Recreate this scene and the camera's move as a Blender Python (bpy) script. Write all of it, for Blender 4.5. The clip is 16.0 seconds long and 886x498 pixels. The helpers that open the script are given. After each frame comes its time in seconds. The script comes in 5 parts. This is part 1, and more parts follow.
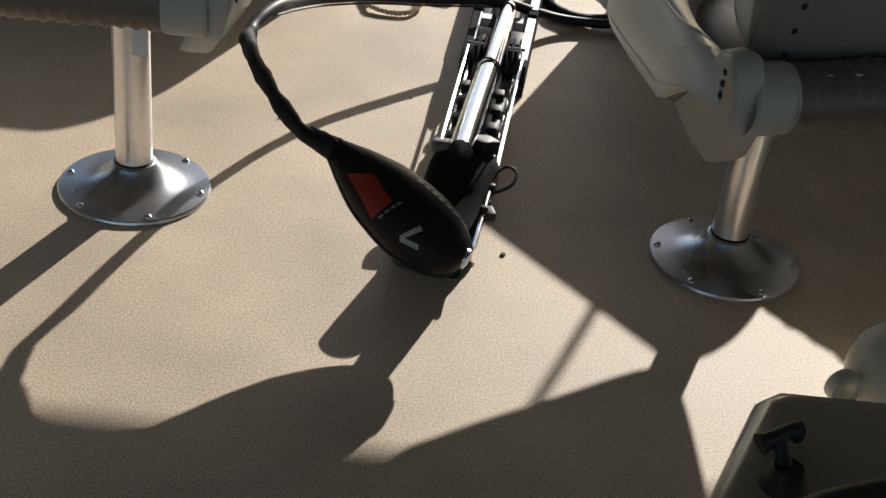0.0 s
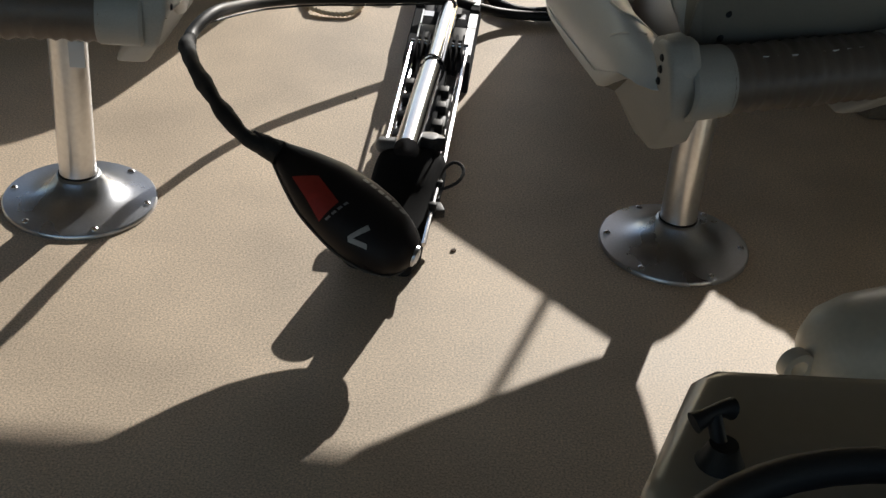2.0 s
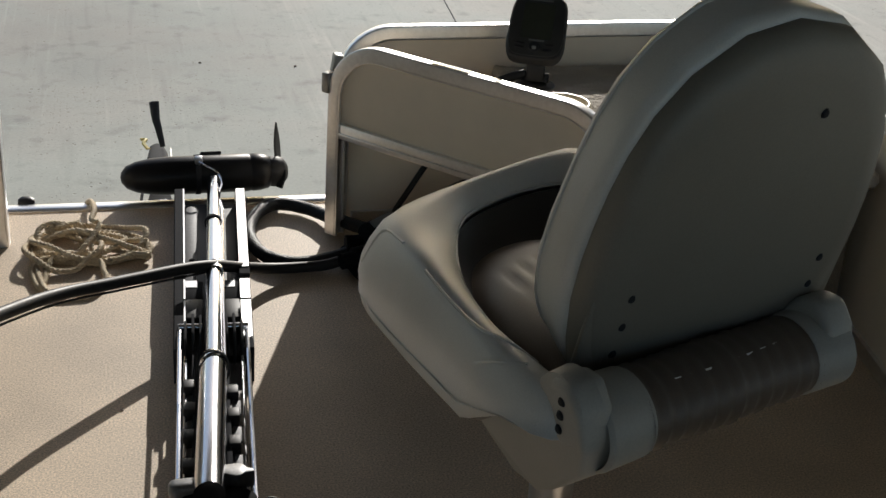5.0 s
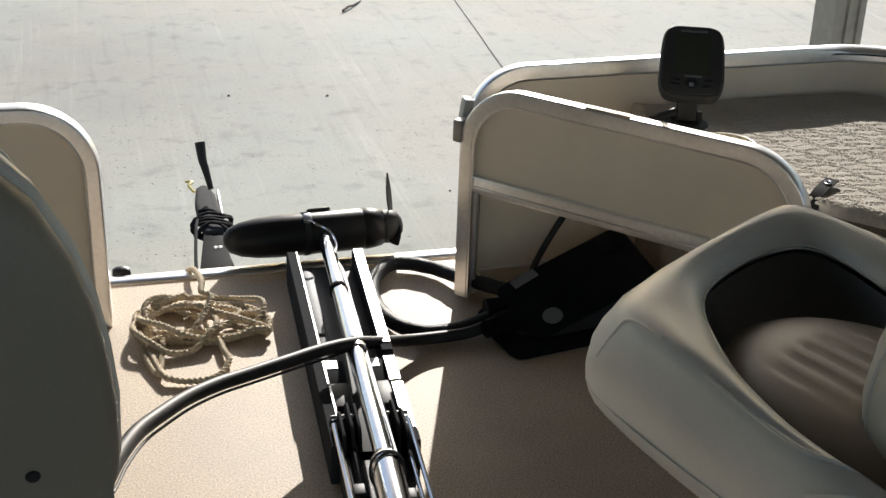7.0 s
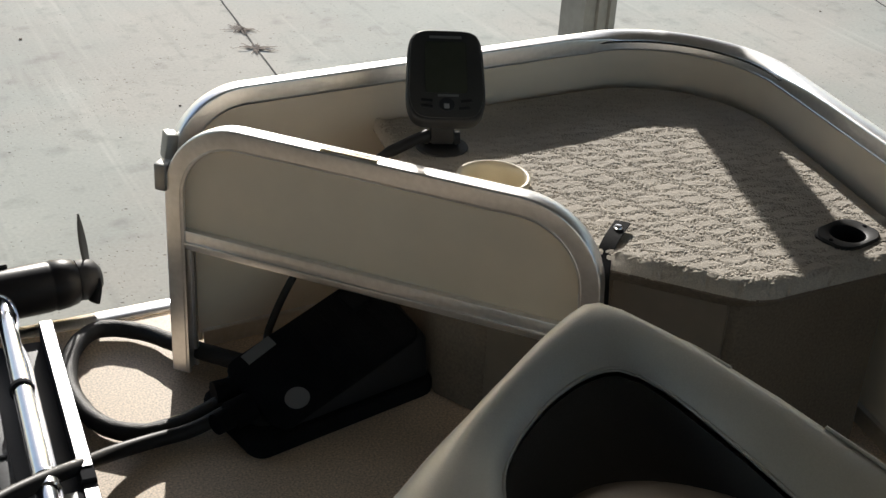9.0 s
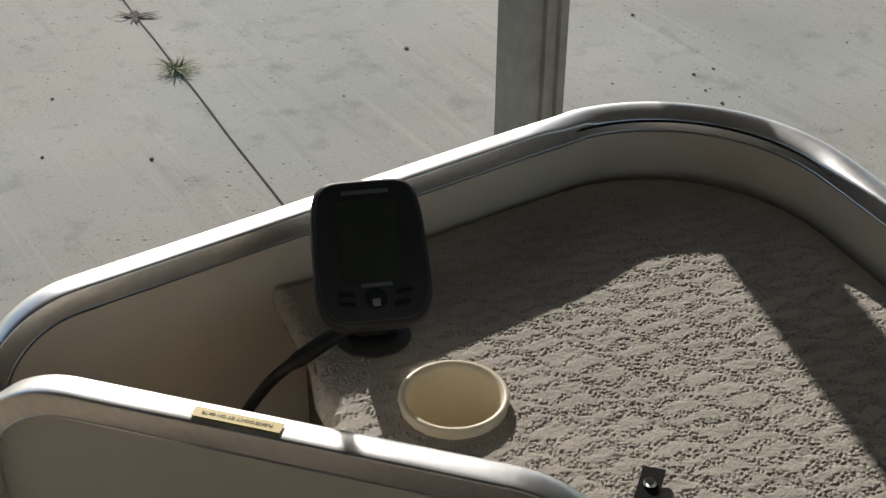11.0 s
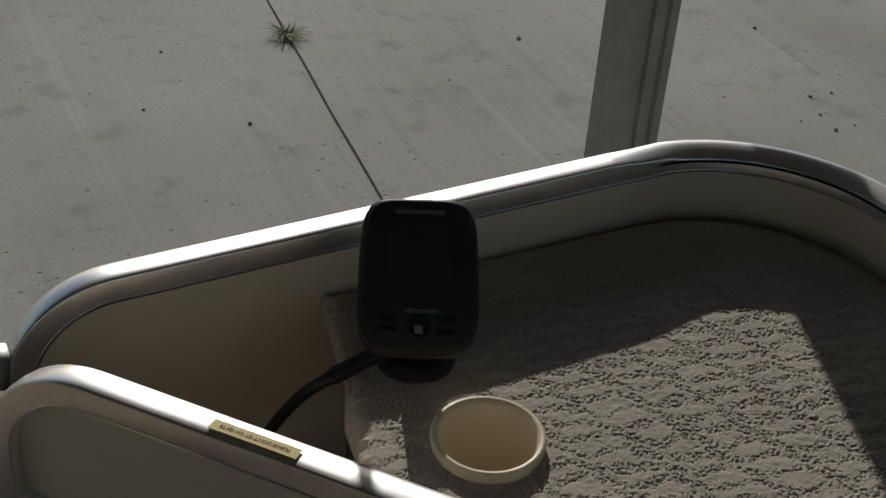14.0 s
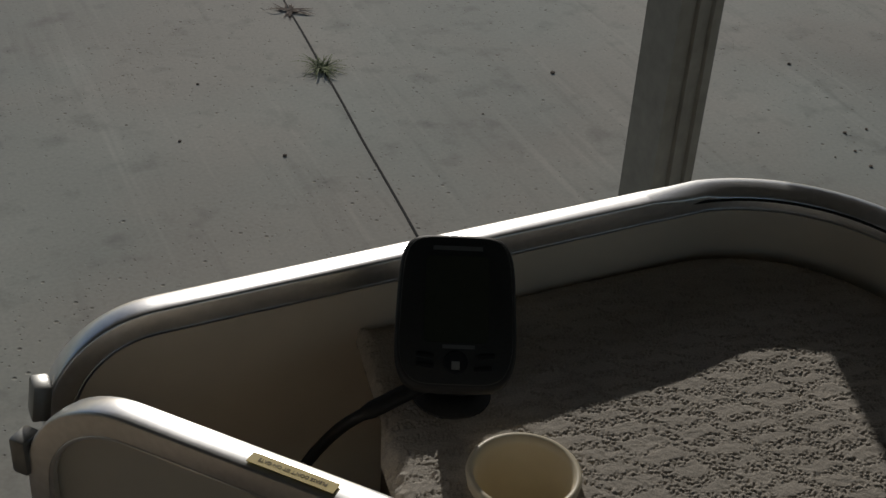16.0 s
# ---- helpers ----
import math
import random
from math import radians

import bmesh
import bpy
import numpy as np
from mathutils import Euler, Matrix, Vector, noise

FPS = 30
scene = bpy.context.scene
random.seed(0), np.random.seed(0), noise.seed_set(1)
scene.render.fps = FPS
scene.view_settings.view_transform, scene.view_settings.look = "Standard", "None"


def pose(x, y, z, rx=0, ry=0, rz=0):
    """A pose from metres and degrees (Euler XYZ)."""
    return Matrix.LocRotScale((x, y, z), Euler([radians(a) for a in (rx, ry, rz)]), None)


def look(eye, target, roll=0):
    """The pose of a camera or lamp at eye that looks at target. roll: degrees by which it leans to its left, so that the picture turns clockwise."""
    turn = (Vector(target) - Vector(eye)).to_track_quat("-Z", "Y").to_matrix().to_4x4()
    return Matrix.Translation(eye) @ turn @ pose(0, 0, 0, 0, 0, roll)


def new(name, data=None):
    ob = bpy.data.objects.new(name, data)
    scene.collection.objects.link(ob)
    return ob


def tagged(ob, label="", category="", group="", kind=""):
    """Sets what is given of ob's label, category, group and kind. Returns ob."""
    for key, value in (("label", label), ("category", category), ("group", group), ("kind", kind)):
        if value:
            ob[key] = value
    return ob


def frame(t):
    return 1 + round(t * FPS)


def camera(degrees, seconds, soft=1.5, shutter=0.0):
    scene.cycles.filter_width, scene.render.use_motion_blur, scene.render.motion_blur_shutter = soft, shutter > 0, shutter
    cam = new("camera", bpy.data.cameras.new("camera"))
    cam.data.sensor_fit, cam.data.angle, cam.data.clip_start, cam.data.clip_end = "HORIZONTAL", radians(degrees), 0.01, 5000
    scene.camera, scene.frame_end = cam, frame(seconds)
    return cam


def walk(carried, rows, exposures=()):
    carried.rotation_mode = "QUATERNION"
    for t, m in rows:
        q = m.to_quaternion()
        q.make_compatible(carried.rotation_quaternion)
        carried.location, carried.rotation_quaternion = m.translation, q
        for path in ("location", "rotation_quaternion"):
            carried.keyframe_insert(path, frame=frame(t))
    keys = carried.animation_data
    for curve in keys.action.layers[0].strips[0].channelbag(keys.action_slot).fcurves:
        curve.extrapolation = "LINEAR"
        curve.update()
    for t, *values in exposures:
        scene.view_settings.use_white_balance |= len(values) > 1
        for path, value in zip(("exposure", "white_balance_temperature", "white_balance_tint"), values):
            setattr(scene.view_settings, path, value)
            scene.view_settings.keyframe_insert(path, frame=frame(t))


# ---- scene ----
cam = camera(36.8, 16.0)
PATH = [
    (0, (0.105, -0.221, 1.383), (0.1, 1.469, 0.312), 6.7),
    (0.5, (0.112, -0.213, 1.373), (0.154, 1.461, 0.279), 6.6),
    (1, (0.121, -0.212, 1.376), (0.158, 1.459, 0.277), 5.9),
    (1.5, (0.128, -0.22, 1.379), (0.178, 1.468, 0.308), 5.2),
    (2, (0.129, -0.221, 1.38), (0.18, 1.471, 0.314), 5.0),
    (2.5, (0.126, -0.218, 1.383), (0.174, 1.471, 0.313), 4.9),
    (3, (0.118, -0.211, 1.386), (0.173, 1.483, 0.325), 4.7),
    (3.5, (0.11, -0.148, 1.376), (0.201, 1.538, 0.303), 5.0),
    (3.8, (0.086, -0.105, 1.395), (0.231, 1.613, 0.38), 6.5),
    (4, (0.051, 0.023, 1.398), (0.289, 1.754, 0.424), 6.6),
    (4.2, (0.034, 0.099, 1.404), (0.331, 1.839, 0.463), 5.0),
    (4.5, (0.002, 0.205, 1.407), (0.404, 1.948, 0.514), 5.9),
    (4.7, (-0.006, 0.264, 1.413), (0.435, 2.013, 0.549), 5.2),
    (6.8, (-0.223, 0.765, 1.352), (0.28, 2.51, 0.514), 1.0),
    (7, (-0.273, 0.753, 1.361), (0.221, 2.503, 0.527), 2.0),
    (7.5, (-0.326, 0.752, 1.346), (0.225, 2.496, 0.537), 3.1),
    (8, (-0.281, 0.847, 1.351), (0.435, 2.499, 0.481), 3.1),
    (8.5, (-0.132, 1.114, 1.38), (0.684, 2.711, 0.496), 2.1),
    (9, (-0.06, 1.337, 1.409), (0.78, 2.876, 0.446), 3.7),
    (9.5, (-0.002, 1.643, 1.426), (0.998, 3.104, 0.496), 5.7),
    (10, (0.07, 1.869, 1.44), (1.155, 3.191, 0.404), 4.6),
    (10.2, (0.137, 1.939, 1.431), (1.178, 3.274, 0.365), 3.4),
    (12.3, (0.452, 2.157, 1.432), (1.223, 3.619, 0.307), 2.0),
    (12.5, (0.46, 2.16, 1.443), (1.215, 3.615, 0.298), 2.3),
    (13, (0.453, 2.158, 1.447), (1.211, 3.62, 0.312), 2.4),
    (13.5, (0.447, 2.156, 1.448), (1.213, 3.625, 0.328), 3.0),
    (14, (0.426, 2.157, 1.439), (1.184, 3.614, 0.297), 4.3),
    (14.5, (0.432, 2.16, 1.444), (1.188, 3.625, 0.312), 4.1),
    (15, (0.435, 2.146, 1.447), (1.19, 3.635, 0.346), 3.4),
    (15.5, (0.419, 2.165, 1.434), (1.166, 3.641, 0.31), 3.9),
    (16, (0.416, 2.156, 1.448), (1.141, 3.657, 0.343), 3.9),
]
EXPOSURES = [(0.0, 0.22), (1.5, 0.06), (3.5, 0.09), (4.2, -0.08), (4.7, -0.14), (6.8, 0.41), (7.5, 0.38), (8.5, 0.26), (9.2, 0.26), (10.2, 0.21), (11.3, -0.5), (12.3, -0.9), (13.0, -1.01), (14.5, -1.27), (16.0, -1.6)]
walk(cam, [(t, look(eye, target, roll)) for t, eye, target, roll in PATH], EXPOSURES)
# ---------------------------------------------------------------- world, sun
SUN_EL, SUN_AZ = 22.5, 19.2          # degrees; azimuth from +y towards +x
world = bpy.data.worlds.new("world")
scene.world = world
world.use_nodes = True
wn = world.node_tree.nodes
sky = wn.new("ShaderNodeTexSky")
sky.sky_type, sky.sun_disc = "NISHITA", False
sky.sun_elevation, sky.sun_rotation = radians(SUN_EL), radians(SUN_AZ)
world.node_tree.links.new(sky.outputs[0], wn["Background"].inputs[0])
wn["Background"].inputs[1].default_value = 0.112
sun = new("sun", bpy.data.lights.new("sun", "SUN"))
sun.data.energy, sun.data.angle, sun.data.color = 5.0, radians(0.55), (1.0, 0.955, 0.89)
away = Vector((math.sin(radians(SUN_AZ)) * math.cos(radians(SUN_EL)), math.cos(radians(SUN_AZ)) * math.cos(radians(SUN_EL)), math.sin(radians(SUN_EL))))
sun.matrix_world = look(away * 30, (0, 0, 0))


# ---------------------------------------------------------------- materials
def material(name, colour, rough=0.6, metal=0.0, grain=60.0, amount=0.12, stain=3.0, stains=0.12, bump=0.1, bump_at=0.002, coat=0.0, rough_var=0.1, stretch=(1, 1, 1), gloss=0.5):
    """A surface with colour varied at two scales, a varied gloss and a fine relief."""
    m = bpy.data.materials.new(name)
    m.use_nodes = True
    n, l = m.node_tree.nodes, m.node_tree.links
    b = n["Principled BSDF"]
    co = n.new("ShaderNodeTexCoord")
    mp = n.new("ShaderNodeMapping")
    mp.inputs["Scale"].default_value = stretch
    l.new(co.outputs["Object"], mp.inputs[0])
    fine, wide = n.new("ShaderNodeTexNoise"), n.new("ShaderNodeTexNoise")
    for t, s, d in ((fine, grain, 4), (wide, stain, 5)):
        t.inputs["Scale"].default_value, t.inputs["Detail"].default_value = s, d
        l.new(mp.outputs[0], t.inputs["Vector"])
    prev = None
    for t, a in ((fine, amount), (wide, stains)):
        r = n.new("ShaderNodeMapRange")
        r.inputs["From Min"].default_value, r.inputs["From Max"].default_value = 0.3, 0.7
        r.inputs["To Min"].default_value, r.inputs["To Max"].default_value = 1 - a, 1 + a
        l.new(t.outputs["Fac"], r.inputs["Value"])
        mix = n.new("ShaderNodeMix")
        mix.data_type, mix.blend_type = "RGBA", "MULTIPLY"
        mix.inputs["Factor"].default_value = 1.0
        if prev is None:
            mix.inputs["A"].default_value = (*colour, 1)
        else:
            l.new(prev, mix.inputs["A"])
        l.new(r.outputs[0], mix.inputs["B"])
        prev = mix.outputs["Result"]
    l.new(prev, b.inputs["Base Color"])
    rr = n.new("ShaderNodeMapRange")
    rr.inputs["To Min"].default_value, rr.inputs["To Max"].default_value = max(0.02, rough - rough_var), min(1, rough + rough_var)
    l.new(wide.outputs["Fac"], rr.inputs["Value"])
    l.new(rr.outputs[0], b.inputs["Roughness"])
    b.inputs["Metallic"].default_value = metal
    b.inputs["Coat Weight"].default_value = coat
    b.inputs["Specular IOR Level"].default_value = gloss
    if bump:
        bp = n.new("ShaderNodeBump")
        bp.inputs["Strength"].default_value, bp.inputs["Distance"].default_value = bump, bump_at
        l.new(fine.outputs["Fac"], bp.inputs["Height"])
        l.new(bp.outputs[0], b.inputs["Normal"])
    return m


ALUMINIUM = material("brushed_aluminium", (0.88, 0.88, 0.885), 0.33, 1.0, 90, 0.05, 6, 0.06, 0.05, 0.0005)
CAST = material("cast_aluminium", (0.52, 0.54, 0.58), 0.29, 1.0, 220, 0.05, 8, 0.1, 0.08, 0.0005)
CHROME = material("polished_steel", (0.72, 0.72, 0.74), 0.14, 1.0, 40, 0.03, 9, 0.05, 0.02, 0.0003, rough_var=0.05)
PANEL = material("almond_sheet", (0.82, 0.72, 0.58), 0.42, 0.0, 14, 0.03, 2.5, 0.06, 0.03, 0.001, rough_var=0.08)
DECK = material("beige_deck_covering", (0.605, 0.487, 0.362), 0.60, 0.0, 260, 0.36, 3, 0.17, 0.24, 0.0010)
CARPET = material("berber_carpet", (0.515, 0.468, 0.405), 0.95, 0.0, 420, 0.18, 9, 0.10, 0.45, 0.0012)
VINYL = material("grey_vinyl", (0.62, 0.612, 0.578), 0.37, 0.0, 420, 0.05, 6, 0.06, 0.22, 0.0007, gloss=0.6)
SHELL = material("grey_plastic_shell", (0.195, 0.178, 0.148), 0.5, 0.0, 300, 0.04, 5, 0.06, 0.15, 0.0006)
PALE = material("pale_grey_plastic", (0.37, 0.358, 0.322), 0.48, 0.0, 300, 0.05, 5, 0.08, 0.15, 0.0006)
BROWN = material("taupe_vinyl", (0.25, 0.205, 0.162), 0.42, 0.0, 420, 0.08, 6, 0.1, 0.22, 0.0007)
ROLL = material("dark_taupe_vinyl", (0.13, 0.10, 0.078), 0.45, 0.0, 420, 0.08, 6, 0.1, 0.22, 0.0007)
BLACKVINYL = material("black_vinyl", (0.042, 0.040, 0.039), 0.40, 0.0, 420, 0.1, 6, 0.1, 0.2, 0.0006, gloss=0.45)
BLACK = material("black_plastic", (0.019, 0.019, 0.020), 0.52, 0.0, 300, 0.1, 7, 0.15, 0.1, 0.0005, gloss=0.28)
BLACKMETAL = material("black_anodised_metal", (0.022, 0.023, 0.026), 0.62, 0.0, 200, 0.1, 7, 0.15, 0.06, 0.0005, gloss=0.16)
RUBBER = material("black_rubber", (0.016, 0.016, 0.017), 0.42, 0.0, 160, 0.12, 7, 0.15, 0.15, 0.0008, gloss=0.28)
CABLE = material("dull_black_rubber", (0.020, 0.020, 0.021), 0.50, 0.0, 120, 0.12, 10, 0.2, 0.10, 0.0006, gloss=0.28)
TAPE = material("black_cloth_tape", (0.011, 0.011, 0.011), 0.72, 0.0, 300, 0.25, 18, 0.3, 0.4, 0.0012, gloss=0.28)
BRAID = material("woven_black_sleeve", (0.022, 0.022, 0.022), 0.5, 0.0, 500, 0.4, 7, 0.15, 0.8, 0.0015, gloss=0.28)
HEADBLACK = material("black_gloss_plastic", (0.011, 0.0085, 0.0085), 0.48, 0.0, 300, 0.1, 7, 0.15, 0.06, 0.0004, gloss=0.2)
DULL = material("dull_grey_metal", (0.15, 0.155, 0.165), 0.6, 0.0, 120, 0.1, 20, 0.12, 0.05, 0.0005, gloss=0.3)
RAILBLACK = material("dull_anodised_black", (0.034, 0.035, 0.039), 0.9, 0.0, 200, 0.1, 9, 0.15, 0.05, 0.0004, gloss=0.06)
MATTE = material("matte_black_plastic", (0.014, 0.014, 0.015), 0.85, 0.0, 300, 0.1, 7, 0.15, 0.1, 0.0005, gloss=0.12)
SATIN = material("worn_black_plastic", (0.030, 0.031, 0.033), 0.8, 0.0, 120, 0.2, 20, 0.2, 0.1, 0.0006, gloss=0.14)
PALEPRINT = material("pale_print", (0.30, 0.30, 0.29), 0.5, 0.0, 120, 0.08, 30, 0.1, 0.0)
RED = material("red_decal", (0.27, 0.022, 0.014), 0.35, 0.0, 90, 0.1, 20, 0.2, 0.0)
WHITE = material("white_print", (0.62, 0.62, 0.62), 0.5, 0.0, 60, 0.03, 8, 0.05, 0.0)
GREYPRINT = material("grey_print", (0.16, 0.16, 0.16), 0.5, 0.0, 60, 0.03, 8, 0.05, 0.0)
TRIM = material("taupe_carpeted_wall", (0.185, 0.153, 0.119), 0.9, 0, 200, 0.2, 6, 0.1, 0.5, 0.002)
MOTORBLACK = material("black_motor_paint", (0.013, 0.013, 0.014), 0.34, 0.0, 300, 0.1, 14, 0.2, 0.06, 0.0004, gloss=0.16)
TONGUE = material("dull_black_paint", (0.010, 0.010, 0.011), 0.65, 0.0, 200, 0.2, 20, 0.2, 0.1, 0.0006, gloss=0.03)
ROPE = material("tan_rope", (0.60, 0.50, 0.36), 0.85, 0.0, 500, 0.2, 12, 0.12, 0.6, 0.001)
DOOR = material("taupe_door_sheet", (0.19, 0.16, 0.126), 0.5, 0.0, 40, 0.05, 3, 0.08, 0.05, 0.001)
CREAM = material("cream_gelcoat", (0.36, 0.32, 0.255), 0.22, 0.0, 60, 0.02, 3, 0.05, 0.02, 0.0006)
IVORY = material("ivory_plastic", (0.80, 0.71, 0.53), 0.35, 0.0, 60, 0.02, 6, 0.05, 0.02, 0.0005)
FENDERVINYL = material("off_white_vinyl", (0.60, 0.57, 0.48), 0.34, 0.0, 90, 0.04, 7, 0.1, 0.05, 0.0008)
YELLOW = material("yellow_sticker", (0.78, 0.60, 0.16), 0.5, 0.0, 90, 0.03, 20, 0.06, 0.0)
DARKPRINT = material("dark_print", (0.20, 0.14, 0.03), 0.5, 0.0, 90, 0.05, 20, 0.1, 0.0)
GALVANISED = material("galvanised_steel", (0.34, 0.34, 0.325), 0.42, 0.85, 30, 0.1, 4, 0.12, 0.08, 0.001)
ROOFING = material("dull_grey_roofing", (0.105, 0.099, 0.09), 0.7, 0.0, 30, 0.1, 3, 0.15, 0.1, 0.001)
WEED = material("dry_weed", (0.13, 0.165, 0.05), 0.8, 0.0, 60, 0.25, 9, 0.25, 0.0)
DEADWEED = material("dead_weed", (0.10, 0.065, 0.045), 0.85, 0.0, 60, 0.25, 9, 0.25, 0.0)
DEADLEAF = material("dead_leaf", (0.16, 0.125, 0.09), 0.85, 0.0, 60, 0.25, 9, 0.25, 0.0)
DARK = material("dark_crack_filler", (0.013, 0.012, 0.011), 0.9, 0.0, 60, 0.2, 9, 0.25, 0.2)
FINDER = material("charcoal_plastic", (0.040, 0.039, 0.038), 0.5, 0.0, 300, 0.1, 7, 0.15, 0.1, 0.0005, gloss=0.35)
# black plastic as it looks in the sun: the light is in this grey
LITGREY = material("sunlit_grey_plastic", (0.15, 0.152, 0.158), 0.42, 0.0, 160, 0.15, 24, 0.2, 0.08, 0.0005)
SCREEN = material("dark_screen", (0.042, 0.046, 0.034), 0.22, 0.0, 60, 0.05, 9, 0.1, 0.0)


def concrete():
    """Weathered slab: wide stains, pale trowel streaks along the joints, worn patches with pits and grit."""
    m = material("weathered_concrete", (0.414, 0.406, 0.354), 0.85, 0.0, 60, 0.06, 0.6, 0.20, 0.16, 0.003)
    n, l = m.node_tree.nodes, m.node_tree.links
    b = n["Principled BSDF"]
    before = b.inputs["Base Color"].links[0].from_socket
    co = n["Texture Coordinate"]

    def noise_of(scale, detail, stretch=(1, 1, 1), turn=0.0, shift=0.0):
        mp, t = n.new("ShaderNodeMapping"), n.new("ShaderNodeTexNoise")
        mp.inputs["Scale"].default_value, mp.inputs["Rotation"].default_value, mp.inputs["Location"].default_value = stretch, (0, 0, turn), (shift, shift, 0)
        t.inputs["Scale"].default_value, t.inputs["Detail"].default_value = scale, detail
        l.new(co.outputs["Object"], mp.inputs[0])
        l.new(mp.outputs[0], t.inputs["Vector"])
        return t.outputs["Fac"]

    def ramp(value, lo, hi, a, c):
        r = n.new("ShaderNodeMapRange")
        r.inputs["From Min"].default_value, r.inputs["From Max"].default_value = lo, hi
        r.inputs["To Min"].default_value, r.inputs["To Max"].default_value = a, c
        l.new(value, r.inputs["Value"])
        return r.outputs[0]

    def maths(kind, a, c):
        k = n.new("ShaderNodeMath")
        k.operation = kind
        for q, v in zip(k.inputs, (a, c)):
            if isinstance(v, float):
                q.default_value = v
            else:
                l.new(v, q)
        return k.outputs[0]

    spots = noise_of(7.0, 8)
    worn = noise_of(1.1, 5, shift=3.7)
    for value in (ramp(spots, 0.56, 0.80, 1.0, 0.70), ramp(noise_of(2.0, 6, (9.0, 0.22, 1.0), 0.11), 0.60, 0.74, 1.0, 1.13), ramp(noise_of(2.6, 5, (5.0, 0.35, 1.0), 0.14, 9.1), 0.58, 0.72, 1.0, 0.88),
                  ramp(noise_of(38.0, 3), 0.66, 0.74, 1.0, 0.80), ramp(noise_of(0.35, 4, shift=5.0), 0.35, 0.65, 0.90, 1.08)):
        mix = n.new("ShaderNodeMix")
        mix.data_type, mix.blend_type = "RGBA", "MULTIPLY"
        mix.inputs["Factor"].default_value = 1.0
        l.new(before, mix.inputs["A"])
        l.new(value, mix.inputs["B"])
        before = mix.outputs["Result"]
    # a faint rosy or green cast from place to place
    cast = n.new("ShaderNodeMix")
    cast.data_type, cast.blend_type = "RGBA", "MIX"
    l.new(ramp(noise_of(0.8, 3, shift=1.3), 0.4, 0.6, 0.0, 1.0), cast.inputs["Factor"])
    cast.inputs["A"].default_value, cast.inputs["B"].default_value = (1.03, 0.985, 0.96, 1), (0.97, 1.0, 0.99, 1)
    tint = n.new("ShaderNodeMix")
    tint.data_type, tint.blend_type = "RGBA", "MULTIPLY"
    tint.inputs["Factor"].default_value = 1.0
    l.new(before, tint.inputs["A"])
    l.new(cast.outputs["Result"], tint.inputs["B"])
    before = tint.outputs["Result"]
    # small pits, thick in the worn patches and rare elsewhere
    depth = None
    for scale, near_at, few in ((24.0, 0.22, 1.22), (55.0, 0.26, 1.16)):
        pits = n.new("ShaderNodeTexVoronoi")
        pits.inputs["Scale"].default_value = scale
        l.new(co.outputs["Object"], pits.inputs["Vector"])
        pick = n.new("ShaderNodeSeparateColor")
        l.new(pits.outputs["Color"], pick.inputs[0])
        chosen = maths("GREATER_THAN", maths("ADD", pick.outputs[0], maths("MULTIPLY", worn, 0.95)), few + 0.13)
        here = maths("MULTIPLY", ramp(pits.outputs["Distance"], 0.08, near_at, 1.0, 0.0), chosen)
        depth = here if depth is None else maths("MAXIMUM", depth, here)
    mix = n.new("ShaderNodeMix")
    mix.data_type, mix.blend_type = "RGBA", "MULTIPLY"
    l.new(depth, mix.inputs["Factor"])
    l.new(before, mix.inputs["A"])
    mix.inputs["B"].default_value = (0.60, 0.57, 0.53, 1)
    l.new(mix.outputs["Result"], b.inputs["Base Color"])
    sunk = n.new("ShaderNodeBump")
    sunk.invert = True
    sunk.inputs["Strength"].default_value, sunk.inputs["Distance"].default_value = 0.7, 0.004
    l.new(depth, sunk.inputs["Height"])
    l.new(b.inputs["Normal"].links[0].from_socket, sunk.inputs["Normal"])
    l.new(sunk.outputs[0], b.inputs["Normal"])
    return m


CONCRETE = concrete()


# ---------------------------------------------------------------- mesh helpers
def finish(ob, bm, mat, smooth=40):
    for f in bm.faces:
        f.smooth = True
    bm.normal_update()
    for e in bm.edges:
        e.smooth = len(e.link_faces) == 2 and e.calc_face_angle(3.2) < radians(smooth)
    bm.to_mesh(ob.data)
    bm.free()
    if mat:
        ob.data.materials.append(mat)
    return ob


def part(name, bm, mat, parent=None, label="", smooth=40):
    """Links a bmesh as one mesh object under a thing or under a part."""
    ob = finish(new(name, bpy.data.meshes.new(name)), bm, mat, smooth)
    if parent is not None:
        ob.parent = parent
    return tagged(ob, label)


def thing(name, label, category, at=(0, 0, 0), turn=0.0, group="", kind=""):
    ob = new(name)
    ob.matrix_world = pose(*at, 0, 0, turn)
    ob.empty_display_size = 0.05
    return tagged(ob, label, category, group, kind)


def box(size, at=(0, 0, 0), turn=(0, 0, 0), bevel=0.0, seg=2, taper=(1, 1), bm=None):
    """A bevelled box; taper scales its top in x and y."""
    own = bmesh.new()
    bmesh.ops.create_cube(own, size=1.0)
    for v in own.verts:
        k = taper if v.co.z > 0 else (1, 1)
        v.co = Vector((v.co.x * size[0] * k[0], v.co.y * size[1] * k[1], v.co.z * size[2]))
    if bevel:
        bmesh.ops.bevel(own, geom=own.edges[:], offset=bevel, segments=seg, affect="EDGES", profile=0.5)
    own.transform(pose(*at, *turn))
    return join(bm, own)


def join(bm, own):
    if bm is None:
        return own
    me = bpy.data.meshes.new("tmp")
    own.to_mesh(me)
    own.free()
    bm.from_mesh(me)
    bpy.data.meshes.remove(me)
    return bm


